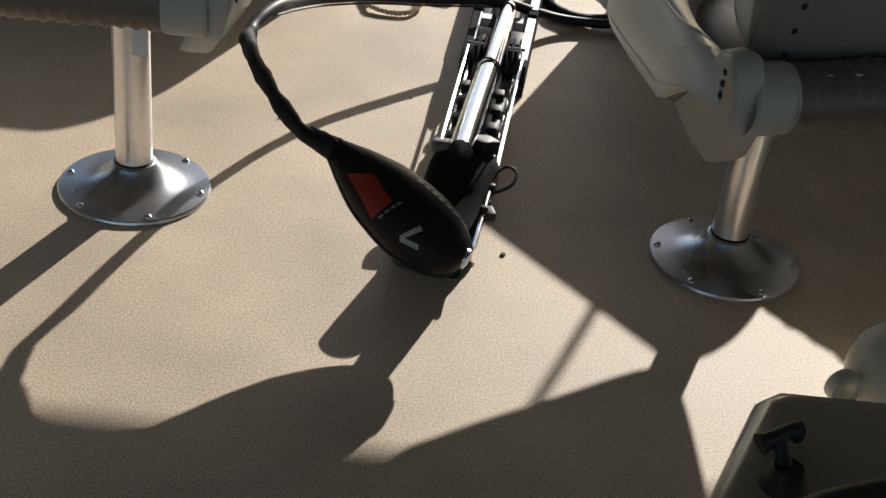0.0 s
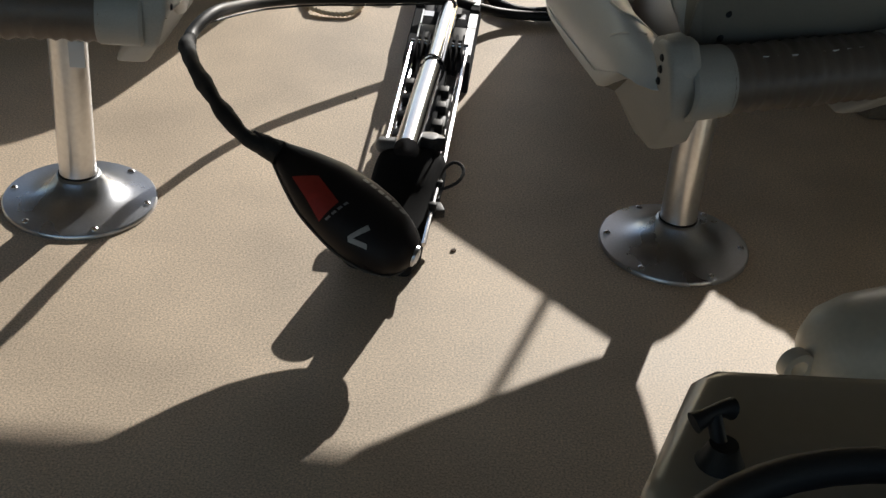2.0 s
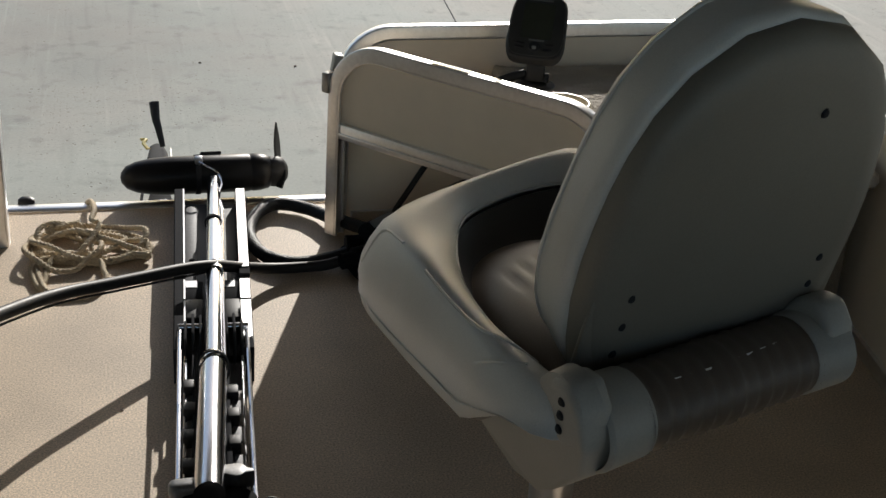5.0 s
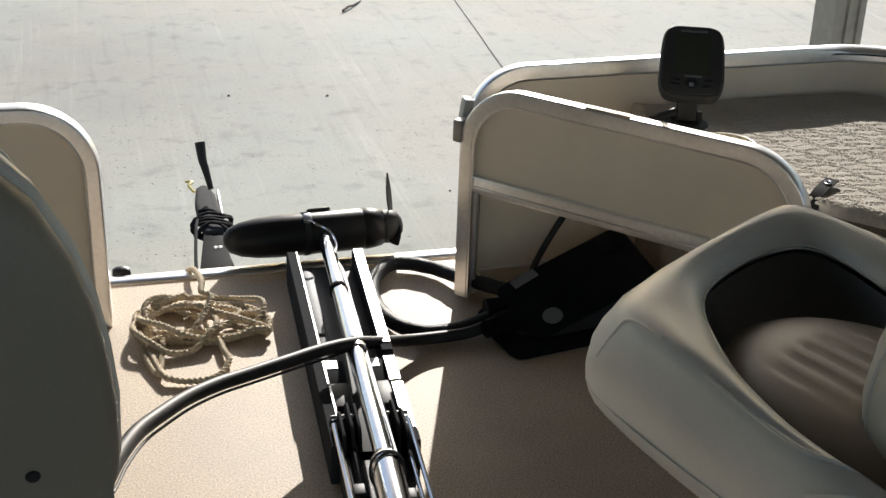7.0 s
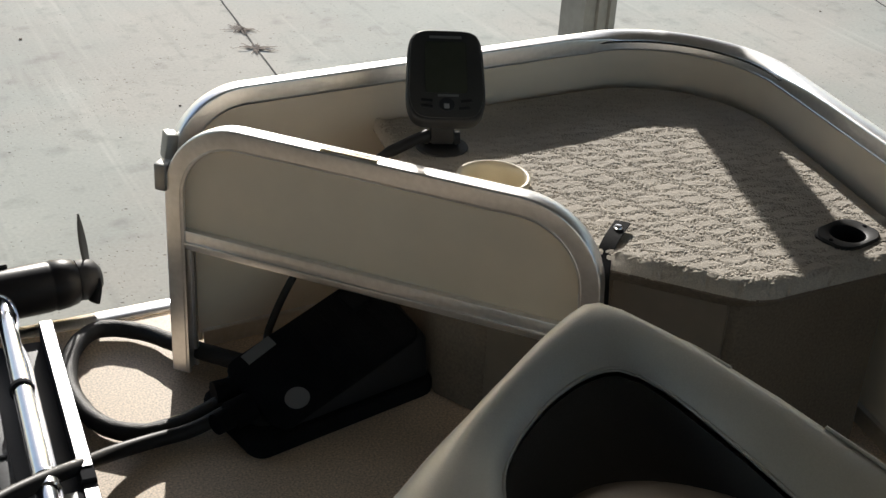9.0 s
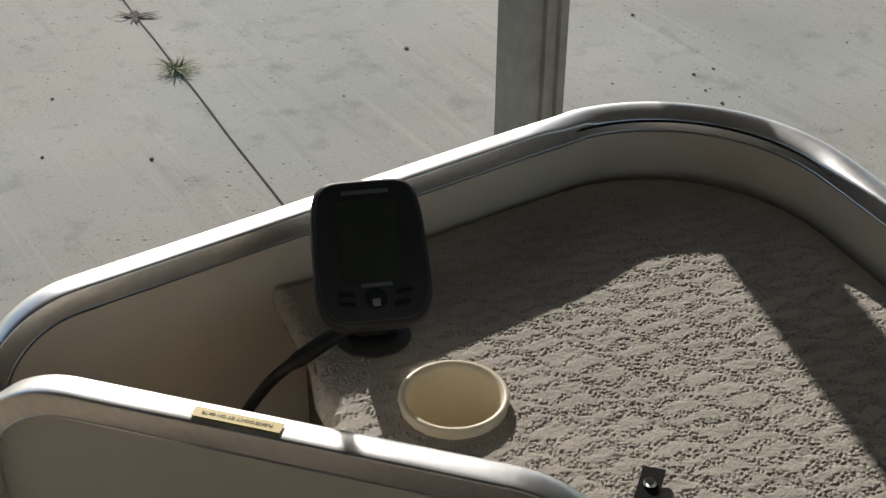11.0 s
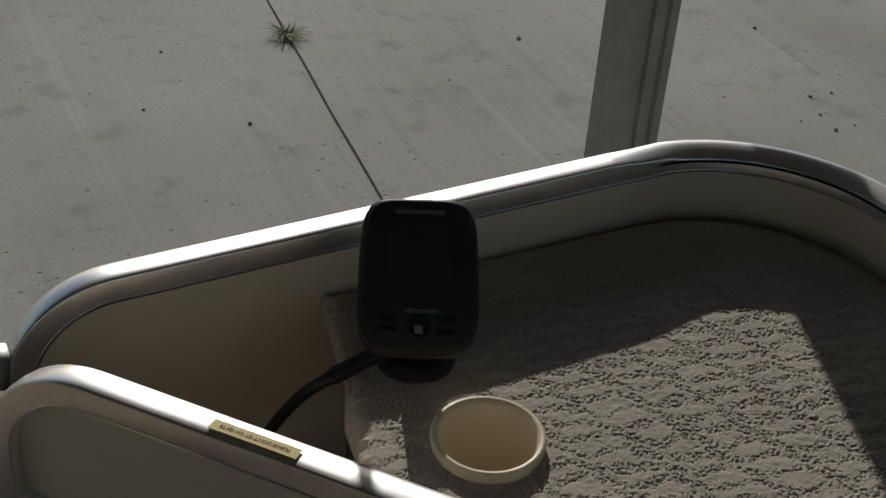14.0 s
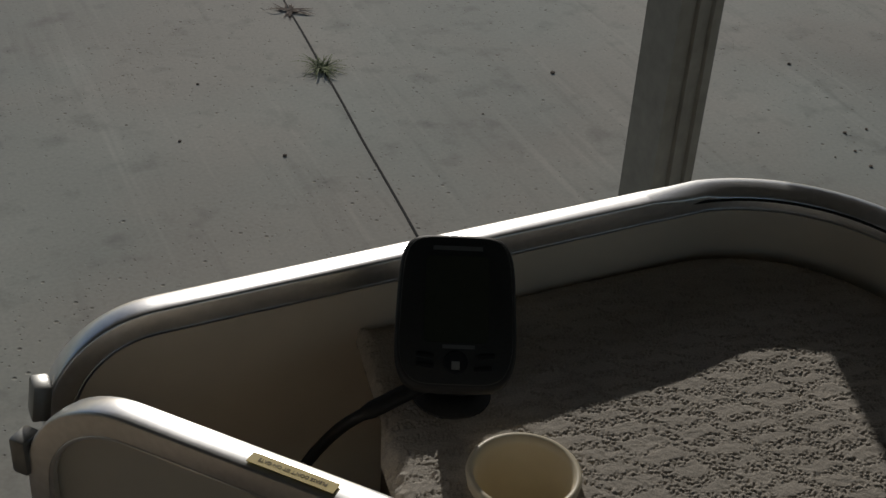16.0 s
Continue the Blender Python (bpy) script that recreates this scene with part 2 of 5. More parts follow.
def lathe(profile, seg=48, at=(0, 0, 0), turn=(0, 0, 0), bm=None, closed=False):
    """Rows of (radius, height) turned round z."""
    own = bmesh.new()
    rings = []
    for r, z in profile:
        rings.append([own.verts.new((r * math.cos(2 * math.pi * k / seg), r * math.sin(2 * math.pi * k / seg), z)) for k in range(seg)] if r > 1e-6 else [own.verts.new((0, 0, z))])
    pairs = list(zip(rings, rings[1:])) + ([(rings[-1], rings[0])] if closed else [])
    for a, b in pairs:
        for k in range(seg):
            j = (k + 1) % seg
            if len(a) == 1 and len(b) > 1:
                own.faces.new((a[0], b[j], b[k]))
            elif len(b) == 1 and len(a) > 1:
                own.faces.new((a[k], a[j], b[0]))
            elif len(a) > 1:
                own.faces.new((a[k], a[j], b[j], b[k]))
    bmesh.ops.recalc_face_normals(own, faces=own.faces[:])
    own.transform(pose(*at, *turn))
    return join(bm, own)


def curve(points, step=0.01, closed=False):
    """A smooth line through points, as places about step apart."""
    p = [Vector(q) for q in points]
    n, out = len(p), []
    for i in range(n if closed else n - 1):
        a, b, c, d = (p[(i + k) % n] if closed else p[min(max(i + k, 0), n - 1)] for k in (-1, 0, 1, 2))
        m = max(2, int((c - b).length / step))
        for k in range(m):
            t = k / m
            out.append(0.5 * ((2 * b) + (c - a) * t + (2 * a - 5 * b + 4 * c - d) * t * t + (3 * b - a - 3 * c + d) * t ** 3))
    return out if closed else out + [p[-1]]


def tube(points, radius, sides=10, step=0.01, closed=False, lobes=0, depth=0.0, pitch=0.03, cap=True, bm=None, smooth_line=True):
    """A round cable or rope along a line; lobes give it the relief of laid strands. radius may be a function of the part 0..1."""
    line = curve(points, step, closed) if smooth_line else [Vector(q) for q in points]
    own, rings, n = bmesh.new(), [], len(line)
    side, run = None, 0.0
    for i, p in enumerate(line):
        ahead = ((line[(i + 1) % n] - line[i - 1]) if closed else (line[min(i + 1, n - 1)] - line[max(i - 1, 0)])).normalized()
        if side is None:
            side = ahead.orthogonal().normalized()
        side = (side - ahead * side.dot(ahead)).normalized()
        up = ahead.cross(side)
        run += (line[i] - line[i - 1]).length if i else 0
        r0 = radius(i / (n - 1)) if callable(radius) else radius
        ring = []
        for k in range(sides):
            a = 2 * math.pi * k / sides
            r = r0 * (1 + depth * math.cos(lobes * (a - 2 * math.pi * run / pitch / max(lobes, 1)))) if lobes else r0
            ring.append(own.verts.new(p + side * (r * math.cos(a)) + up * (r * math.sin(a))))
        rings.append(ring)
    for a, b in list(zip(rings, rings[1:])) + ([(rings[-1], rings[0])] if closed else []):
        for k in range(sides):
            own.faces.new((a[k], a[(k + 1) % sides], b[(k + 1) % sides], b[k]))
    if cap and not closed:
        own.faces.new(rings[0][::-1])
        own.faces.new(rings[-1])
    return join(bm, own)


def sweep(profile, line, normal=None, bm=None, caps=True):
    """A flat profile (side, up) carried along a line; normal: the direction kept as side, or None for horizontal side."""
    own, rings, n = bmesh.new(), [], len(line)
    line = [Vector(q) for q in line]
    for i, p in enumerate(line):
        ahead = (line[min(i + 1, n - 1)] - line[max(i - 1, 0)]).normalized()
        side = Vector(normal) if normal else ahead.cross(Vector((0, 0, 1))).normalized()
        up = side.cross(ahead).normalized()
        rings.append([own.verts.new(p + side * s + up * u) for s, u in profile])
    m = len(profile)
    for a, b in zip(rings, rings[1:]):
        for k in range(m):
            own.faces.new((a[k], a[(k + 1) % m], b[(k + 1) % m], b[k]))
    if caps:
        own.faces.new(rings[0][::-1])
        own.faces.new(rings[-1])
    bmesh.ops.recalc_face_normals(own, faces=own.faces[:])
    return join(bm, own)


def prism(outline, z0, z1, bevel=0.0, seg=2, bm=None):
    """An upright prism over a flat outline."""
    own = bmesh.new()
    lo = [own.verts.new((x, y, z0)) for x, y in outline]
    hi = [own.verts.new((x, y, z1)) for x, y in outline]
    own.faces.new(lo[::-1])
    own.faces.new(hi)
    for k in range(len(lo)):
        j = (k + 1) % len(lo)
        own.faces.new((lo[k], lo[j], hi[j], hi[k]))
    bmesh.ops.recalc_face_normals(own, faces=own.faces[:])
    if bevel:
        edges = [e for e in own.edges if e.calc_face_angle(0) > radians(50)]
        bmesh.ops.bevel(own, geom=edges, offset=bevel, segments=seg, affect="EDGES", profile=0.5)
    return join(bm, own)


def rounded(w, h, r, n=6):
    """The outline of a rectangle with round corners."""
    out = []
    for cx, cy, a0 in ((w / 2 - r, h / 2 - r, 0), (-w / 2 + r, h / 2 - r, 90), (-w / 2 + r, -h / 2 + r, 180), (w / 2 - r, -h / 2 + r, 270)):
        out += [(cx + r * math.cos(radians(a0 + 90 * k / n)), cy + r * math.sin(radians(a0 + 90 * k / n))) for k in range(n + 1)]
    return out


# ---------------------------------------------------------------- ground
GROUND = -1.2


def ground():
    bm = bmesh.new()
    # one sheet, with a sunk control joint along the line that the weeds grow in
    joints = [((2.098, 5.863), (2.375, 8.90)), ((5.93, 5.485), (6.60, 8.40))]
    far = 1500.0
    bmesh.ops.create_grid(bm, x_segments=2, y_segments=2, size=far)
    bm.transform(pose(0, 0, GROUND))
    g = tagged(part("ground", bm, CONCRETE), "sunlit weathered pale concrete yard with stains and joints", "ground", kind="structure")
    for (ax, ay), (bx, by) in joints:
        d = Vector((bx - ax, by - ay)).normalized()
        line, s = [], -9.0
        while s < 22:
            wob = 0.006 * noise.noise(Vector((s * 2.2, ax, 0)))
            line.append(Vector((ax + d.x * s - d.y * wob, ay + d.y * s + d.x * wob, GROUND + 0.001)))
            s += 0.15
        prof = [(-0.0055, 0.0), (-0.004, 0.0015), (0.004, 0.0015), (0.0055, 0.0)]
        part("joint", sweep(prof, line), DARK, g, "dark dirt-filled joint between slabs")
    return g


ground()


def weed(at, mat, count, size, seed, label, lifts=(0.05, 0.6), wide=1.0):
    rnd = random.Random(seed)
    bm = bmesh.new()
    for k in range(count):
        a, lift, ln = rnd.uniform(0, 6.28), rnd.uniform(*lifts), size * rnd.uniform(0.3, 1.0)
        pts, p, w = [], Vector((rnd.uniform(-0.02, 0.02), rnd.uniform(-0.02, 0.02), 0)), rnd.uniform(0.0022, 0.0045) * wide
        d = Vector((math.cos(a) * math.cos(lift), math.sin(a) * math.cos(lift), math.sin(lift)))
        for s in range(5):
            pts.append(p.copy())
            p += d * ln / 4
            d = (d + Vector((rnd.uniform(-0.2, 0.2), rnd.uniform(-0.2, 0.2), -0.22))).normalized()
            p.z = max(p.z, 0.002)
        side = d.cross(Vector((0, 0, 1))).normalized()
        for i, q in enumerate(pts):
            k2 = w * (1 - i / 5.2)
            pts[i] = (bm.verts.new(q - side * k2), bm.verts.new(q + side * k2))
        for (a1, b1), (a2, b2) in zip(pts, pts[1:]):
            bm.faces.new((a1, b1, b2, a2))
    ob = part("weed", bm, mat)
    ob.matrix_world = pose(at[0], at[1], GROUND + 0.003)
    return tagged(ob, label, "weed", "weeds in the joint")


weed((2.218, 7.255), WEED, 110, 0.14, 1, "sprawling green weed growing in the concrete joint")
weed((2.285, 7.90), DEADWEED, 22, 0.14, 2, "small dry brown weed in the concrete joint", (0.02, 0.35), 2.4)
weed((2.31, 8.22), DEADWEED, 22, 0.14, 3, "small dry brown weed in the concrete joint", (0.02, 0.35), 2.4)


# ---------------------------------------------------------------- deck
DECK_FRONT = 3.575


def deck():
    bm = box((3.36, 6.6, 0.05), (0.02, DECK_FRONT - 3.3, -0.025))
    d = tagged(part("deck", bm, DECK), "boat deck covered in beige textured marine vinyl", "deck", kind="structure")
    prof = [(-0.012, -0.055), (0.018, -0.055), (0.018, 0.004), (0.012, 0.008), (-0.016, 0.008), (-0.022, 0.004), (-0.022, 0.001), (-0.012, 0.001)]
    line = [Vector((x, DECK_FRONT, 0)) for x in (1.70, -1.66)]
    t = part("deck_trim", sweep([(-a, b) for a, b in prof], line), ALUMINIUM)
    tagged(t, "bright aluminium edge trim along the bow of the deck", "trim", kind="structure")
    return d


deck()

# ---------------------------------------------------------------- fences
RAIL_Z = 0.515
FENCE_Z = 0.522
FENCE_Y = 3.445                       # middle of the bow fence
SECTION = [(-0.0195, -0.036), (-0.012, -0.036), (-0.012, -0.030), (0.012, -0.030), (0.012, -0.036), (0.0195, -0.036), (0.0205, -0.0325), (0.0198, -0.0315), (0.021, -0.0305), (0.021, -0.004), (0.0206, -0.0022), (0.0197, -0.0011),
           (0.0182, -0.0005), (0.012, -0.0001), (0.006, 0.0), (0.0, -0.0003), (-0.006, -0.0010), (-0.012, -0.0021), (-0.0182, -0.0036), (-0.0197, -0.0045), (-0.0206, -0.006), (-0.021, -0.0085), (-0.021, -0.0305), (-0.0198, -0.0315), (-0.0205, -0.0325)]
RAIL = [(0.90 * a, c) for a, c in SECTION]
# the bent corner length: its top falls away to the inside
BENT = [(0.90 * a, c - (0.013 * max(0.0, (a + 0.016) / 0.037) ** 1.4 if c > -0.01 else 0.0)) for a, c in SECTION]


def arc(c, r, a0, a1, n, place):
    return [place(c[0] + r * math.cos(radians(a0 + (a1 - a0) * k / n)), c[1] + r * math.sin(radians(a0 + (a1 - a0) * k / n))) for k in range(n + 1)]


def cap_block(parent, place, mat=GALVANISED):
    part("corner_cap", box((0.022, 0.030, 0.050), (0, 0, 0), bevel=0.004), mat, parent, "grey corner hinge cap").matrix_local = place
    return parent


def bow_fence():
    f = thing("bow_fence", "almond sheet metal fence with a bright aluminium top rail", "fence", group="boat fences")
    r, x0 = 0.14, 0.516
    FY = lambda x: FENCE_Y - 0.023 * max(0.0, (1.34 - x) / 0.67)      # the fence runs slightly askew
    P = lambda x, z: Vector((x, FY(x), z))
    up = [P(x0, 0.0), P(x0, 0.2), P(x0, 0.34)] + arc((x0 + r, FENCE_Z - r), r, 176, 90, 14, P) + [P(x, FENCE_Z) for x in (0.8, 1.0, 1.2, 1.34)]
    # the rounded corner and the starboard side, which draws in towards the stern
    R, cx, cy = 0.255, 1.404, FENCE_Y - 0.251
    bend = [Vector((cx + R * math.cos(radians(a)), cy + R * math.sin(radians(a)), FENCE_Z)) for a in range(84, -9, -4)]
    side = [Vector((1.6565 - 0.15 * d, 3.153 - d, FENCE_Z)) for d in (0.03, 0.06, 0.10, 0.16, 0.3, 0.5, 0.8, 1.2, 1.7, 2.3)]
    flat = up[-1:] + [P(1.36, FENCE_Z), P(1.385, FENCE_Z)] + bend + side
    part("post", sweep(RAIL, up, normal=(0, -1, 0)), ALUMINIUM, f)
    bm, rings, n = bmesh.new(), [], len(flat)
    for k, p in enumerate(flat):
        ahead = (flat[min(k + 1, n - 1)] - flat[max(k - 1, 0)]).normalized()
        inside = ahead.cross(Vector((0, 0, 1))).normalized()
        w = max(0.0, min(1.0, (k - 0.5) / 4)) * max(0.0, min(1.0, (len(bend) + 5.5 - k) / 4))
        rings.append([bm.verts.new(p + inside * (a * (1 - w) + c * w) + Vector((0, 0, b * (1 - w) + d * w))) for (a, b), (c, d) in zip(RAIL, BENT)])
    for p, q in zip(rings, rings[1:]):
        for k in range(len(p)):
            bm.faces.new((p[k], p[(k + 1) % len(p)], q[(k + 1) % len(p)], q[k]))
    bm.faces.new(rings[0][::-1]), bm.faces.new(rings[-1])
    bmesh.ops.recalc_face_normals(bm, faces=bm.faces[:])
    part("top_rail", bm, ALUMINIUM, f, "bright sunlit aluminium top rail")
    # the corner rail's groove, drawn as a thin black tube
    lip = [Vector((cx + (R - 0.0195) * math.cos(radians(a)), cy + (R - 0.0195) * math.sin(radians(a)), FENCE_Z - 0.017)) for a in range(96, -15, -4)]
    part("seal_strip", tube(lip, 0.0022, 6, smooth_line=False), BLACK, f, "dark line along the corner rail's groove")
    bm = bmesh.new()
    walls = [Vector((x0 + k, FY(x0 + k), 0)) for k in (0.01, 0.05, 0.1, 0.15)] + [Vector((p.x, p.y, 0)) for p in flat]
    tops = []
    for w in walls:
        dx = w.x - x0
        tops.append(FENCE_Z - 0.02 if dx > r else FENCE_Z - r + math.sqrt(max(0, r * r - (r - dx) ** 2)) - 0.015)
    n = len(walls)
    outs = []
    for k, w in enumerate(walls):
        ahead = (walls[min(k + 1, n - 1)] - walls[max(k - 1, 0)]).normalized()
        s = Vector((ahead.y, -ahead.x, 0)) * 0.003
        outs.append([bm.verts.new(w + s + Vector((0, 0, 0.012))), bm.verts.new(w + s + Vector((0, 0, tops[k]))), bm.verts.new(w - s + Vector((0, 0, tops[k]))), bm.verts.new(w - s + Vector((0, 0, 0.012)))])
    for a, b in zip(outs, outs[1:]):
        for k in range(4):
            bm.faces.new((a[k], a[(k + 1) % 4], b[(k + 1) % 4], b[k]))
    bm.faces.new(outs[0]), bm.faces.new(outs[-1][::-1])
    bmesh.ops.recalc_face_normals(bm, faces=bm.faces[:])
    part("panel", bm, PANEL, f)
    low = [Vector((p.x, p.y, 0.024)) for p in walls[1:]]
    part("bottom_rail", sweep([(-0.014, -0.022), (0.014, -0.022), (0.014, 0.012), (-0.014, 0.012)], low), ALUMINIUM, f)
    cap_block(f, pose(x0 + 0.001, FY(x0) - 0.012, 0.43, 0, 8, 0))
    return f


bow_fence()


def port_fence():
    f = thing("port_fence", "almond sheet metal fence beside the bow opening", "fence", group="boat fences")
    y, x0, r, top = 3.375, -0.262, 0.15, RAIL_Z - 0.015
    P = lambda x, z: Vector((x, y, z))
    line = [P(x0, 0.0), P(x0, 0.2), P(x0, 0.33)] + arc((x0 - r, top - r), r, 4, 90, 14, P) + [P(x, top) for x in (-0.7, -1.0, -1.3)]
    part("top_rail", sweep(RAIL, line, normal=(0, 1, 0)), ALUMINIUM, f, "bright aluminium top rail")
    bm = bmesh.new()
    out = [(x0 - 0.006, 0.02)] + [(p.x, p.z - 0.012) for p in line[3:-1]] + [(-1.64, top - 0.012), (-1.64, 0.02)]
    a, b = [bm.verts.new((x, y - 0.003, z)) for x, z in out], [bm.verts.new((x, y + 0.003, z)) for x, z in out]
    bm.faces.new(a), bm.faces.new(b[::-1])
    for k in range(len(a)):
        j = (k + 1) % len(a)
        bm.faces.new((a[j], a[k], b[k], b[j]))
    bmesh.ops.recalc_face_normals(bm, faces=bm.faces[:])
    part("panel", bm, PANEL, f)
    part("bottom_rail", box((1.36, 0.028, 0.024), (-0.965, y, 0.02), bevel=0.002), ALUMINIUM, f)
    return f


port_fence()


def gate():
    """The bow gate, hung on the starboard post and swung inwards."""
    g = thing("bow_gate", "open bow gate with almond panel above and open frame below", "gate", (0.495, 3.362, 0), -48.5)
    L, r = 0.802, 0.145
    P = lambda x, z: Vector((x, 0, z))
    line = [P(0.008, 0.012), P(0.008, 0.2), P(0.008, 0.34)] + arc((0.008 + r, RAIL_Z - r), r, 176, 90, 14, P) + [P(x, RAIL_Z) for x in (0.25, 0.4, 0.55)] + arc((L - r - 0.02, RAIL_Z - r), r, 88, 4, 14, P) + [P(L - 0.018, z) for z in (0.34, 0.2, 0.025)]
    part("frame", sweep(RAIL, line, normal=(0, -1, 0)), ALUMINIUM, g, "rounded bright aluminium gate frame")
    part("mid_rail", box((L - 0.06, 0.030, 0.038), (L / 2, 0, 0.287), bevel=0.003), ALUMINIUM, g)
    part("rib", box((L - 0.06, 0.036, 0.006), (L / 2, 0, 0.281), bevel=0.001), ALUMINIUM, g)
    bm = bmesh.new()
    out = [(0.03, 0.30)] + [(p.x + (0.008 if p.x < L / 2 else -0.008), p.z - 0.012) for p in line[3:-3]] + [(L - 0.03, 0.30)]
    a, b = [bm.verts.new((x, -0.003, z)) for x, z in out], [bm.verts.new((x, 0.003, z)) for x, z in out]
    bm.faces.new(a), bm.faces.new(b[::-1])
    for k in range(len(a)):
        j = (k + 1) % len(a)
        bm.faces.new((a[j], a[k], b[k], b[j]))
    bmesh.ops.recalc_face_normals(bm, faces=bm.faces[:])
    part("panel", bm, PANEL, g)
    cap_block(g, pose(0.004, -0.010, 0.402, 0, 0, 0))
    # warning sticker on the top rail, read from the deck side
    st = part("sticker", box((0.100, 0.0150, 0.0010), (0.347, -0.004, RAIL_Z + 0.0015), (0, 0, 0)), YELLOW, g, "yellow warning sticker with dark capitals")
    txt = bpy.data.curves.new("sticker_text", "FONT")
    txt.body, txt.size, txt.align_x, txt.align_y, txt.extrude = "PLEASE DON'T SIT ON GATE", 0.0062, "CENTER", "CENTER", 0.0002
    t = new("lettering", txt)
    me = bpy.data.meshes.new_from_object(t)
    bpy.data.objects.remove(t)
    t = new("lettering", me)
    me.materials.append(DARKPRINT)
    t.parent = st
    t.matrix_local = pose(0.347, -0.004, RAIL_Z + 0.0023, 0, 0, 180)
    return g


gate()

# ---------------------------------------------------------------- bow locker with carpeted top
SHELF = 0.416
TOP = [(0.916, 3.434), (0.888, 3.27), (0.860, 3.20), (0.850, 3.13), (0.868, 3.05), (0.905, 2.985), (1.040, 2.808), (1.160, 2.676), (1.190, 2.648), (1.23, 2.636), (1.530, 2.636), (1.556, 2.66), (1.642, 3.14)] + [(1.398 + 0.247 * math.cos(radians(a)), 3.188 + 0.247 * math.sin(radians(a))) for a in range(0, 91, 10)]


CUP = (0.991, 3.101)
SOCKET = (1.448, 2.725)
HOLES = ((*CUP, 0.061), (*SOCKET, 0.033))


def carpet(parent):
    """Looped pile as relief: raised clumps in short rows, with single loops on them; the edge rolls over."""
    step, edge = 0.0013, 0.024
    poly = np.array(TOP)
    nxt = np.roll(poly, -1, 0)
    xs, ys = np.arange(poly[:, 0].min() - step, poly[:, 0].max() + 2 * step, step), np.arange(poly[:, 1].min() - step, poly[:, 1].max() + 2 * step, step)
    X, Y = np.meshgrid(xs, ys, indexing="ij")
    P = np.stack([X.ravel(), Y.ravel()], 1)
    inside, best, foot = np.zeros(len(P), bool), np.full(len(P), 9.0), P.copy()
    for a, b in zip(poly, nxt):
        crosses = ((a[1] > P[:, 1]) != (b[1] > P[:, 1]))
        with np.errstate(divide="ignore", invalid="ignore"):
            at = a[0] + (P[:, 1] - a[1]) * (b[0] - a[0]) / (b[1] - a[1])
        inside ^= crosses & (P[:, 0] < at)
        t = np.clip(((P - a) @ (b - a)) / ((b - a) @ (b - a)), 0, 1)
        q = a + t[:, None] * (b - a)
        d = np.hypot(*(P - q).T)
        foot[d < best], best = q[d < best], np.minimum(d, best)
    near = ~inside & (best < step * 1.45)
    P[near], best[near] = foot[near], 0.0
    use = inside | near
    for hx, hy, r in HOLES:
        use &= np.hypot(P[:, 0] - hx, P[:, 1] - hy) > r - 0.003
    def value(U, V, seed):
        """Smooth noise on a unit lattice, 0 to 1."""
        rng = np.random.default_rng(seed)
        g = rng.random((64, 64))
        iu, iv = np.floor(U).astype(int), np.floor(V).astype(int)
        fu, fv = U - iu, V - iv
        fu, fv = fu * fu * (3 - 2 * fu), fv * fv * (3 - 2 * fv)
        at = lambda a, c: g[a % 64, c % 64]
        return (at(iu, iv) * (1 - fu) + at(iu + 1, iv) * fu) * (1 - fv) + (at(iu, iv + 1) * (1 - fu) + at(iu + 1, iv + 1) * fu) * fv

    c, q = math.cos(radians(-24)), math.sin(radians(-24))
    U, V = c * P[:, 0] + q * P[:, 1], -q * P[:, 0] + c * P[:, 1]
    U, V = U + 0.012 * (value(U * 30, V * 30, 1) - 0.5), V + 0.010 * (value(U * 32, V * 32, 2) - 0.5)
    # single loops sunk a little between shorn, smoother patches:
    # rows of short slanting dashes, laid like bricks and leaning to and fro
    row = np.floor(V / 0.0225).astype(int)
    col = U / 0.044 + 0.5 * (row % 2)
    u, v = col - np.floor(col) - 0.5, V / 0.0225 - row - 0.5
    lean = np.where((np.floor(col).astype(int) + row // 2) % 2 == 0, 1.0, -1.0)
    broken = value(U * 38, V * 60, 3)
    mask = np.clip((0.37 - np.abs(v - 0.75 * lean * u) + 0.45 * (broken - 0.5)) * 9, 0, 1) * np.clip((0.52 - np.abs(u)) * 10, 0, 1)
    pitch = 0.0040
    iu, iv = np.floor(U / pitch).astype(int), np.floor(V / pitch).astype(int)
    jit = np.random.default_rng(5).random((64, 64, 3))
    bead = np.zeros(len(P))
    for du in (-1, 0, 1):
        for dv in (-1, 0, 1):
            a, d = (iu + du) % 64, (iv + dv) % 64
            gu, gv = (iu + du + 0.2 + 0.6 * jit[a, d, 0]) * pitch, (iv + dv + 0.2 + 0.6 * jit[a, d, 1]) * pitch
            r2 = ((U - gu) ** 2 + (V - gv) ** 2) / (0.0025 ** 2)
            bead = np.maximum(bead, np.sqrt(np.clip(1 - r2, 0, 1)) * (0.65 + 0.5 * jit[a, d, 2]))
    shorn = 0.0006 * value(U * 300, V * 420, 6) + 0.0009 * value(U * 90, V * 120, 7)
    Z = mask * (0.0034 * bead - 0.0016) + (1 - mask) * (shorn + 0.0002)
    ragged = best + (0.012 * (value(U * 42, V * 42, 8) - 0.5) + 0.008 * (value(U * 130, V * 130, 9) - 0.5)) * np.clip(best / 0.006, 0, 1)
    e = np.clip(ragged / edge, 0, 1)
    roll = edge * (1 - np.sqrt(np.clip(1 - (1 - e) ** 2, 0, 1)))
    # against the fence the carpet only dips a little
    fenced = ((foot[:, 1] > 3.36) & (foot[:, 0] > 0.925)) | (foot[:, 0] > 1.575)
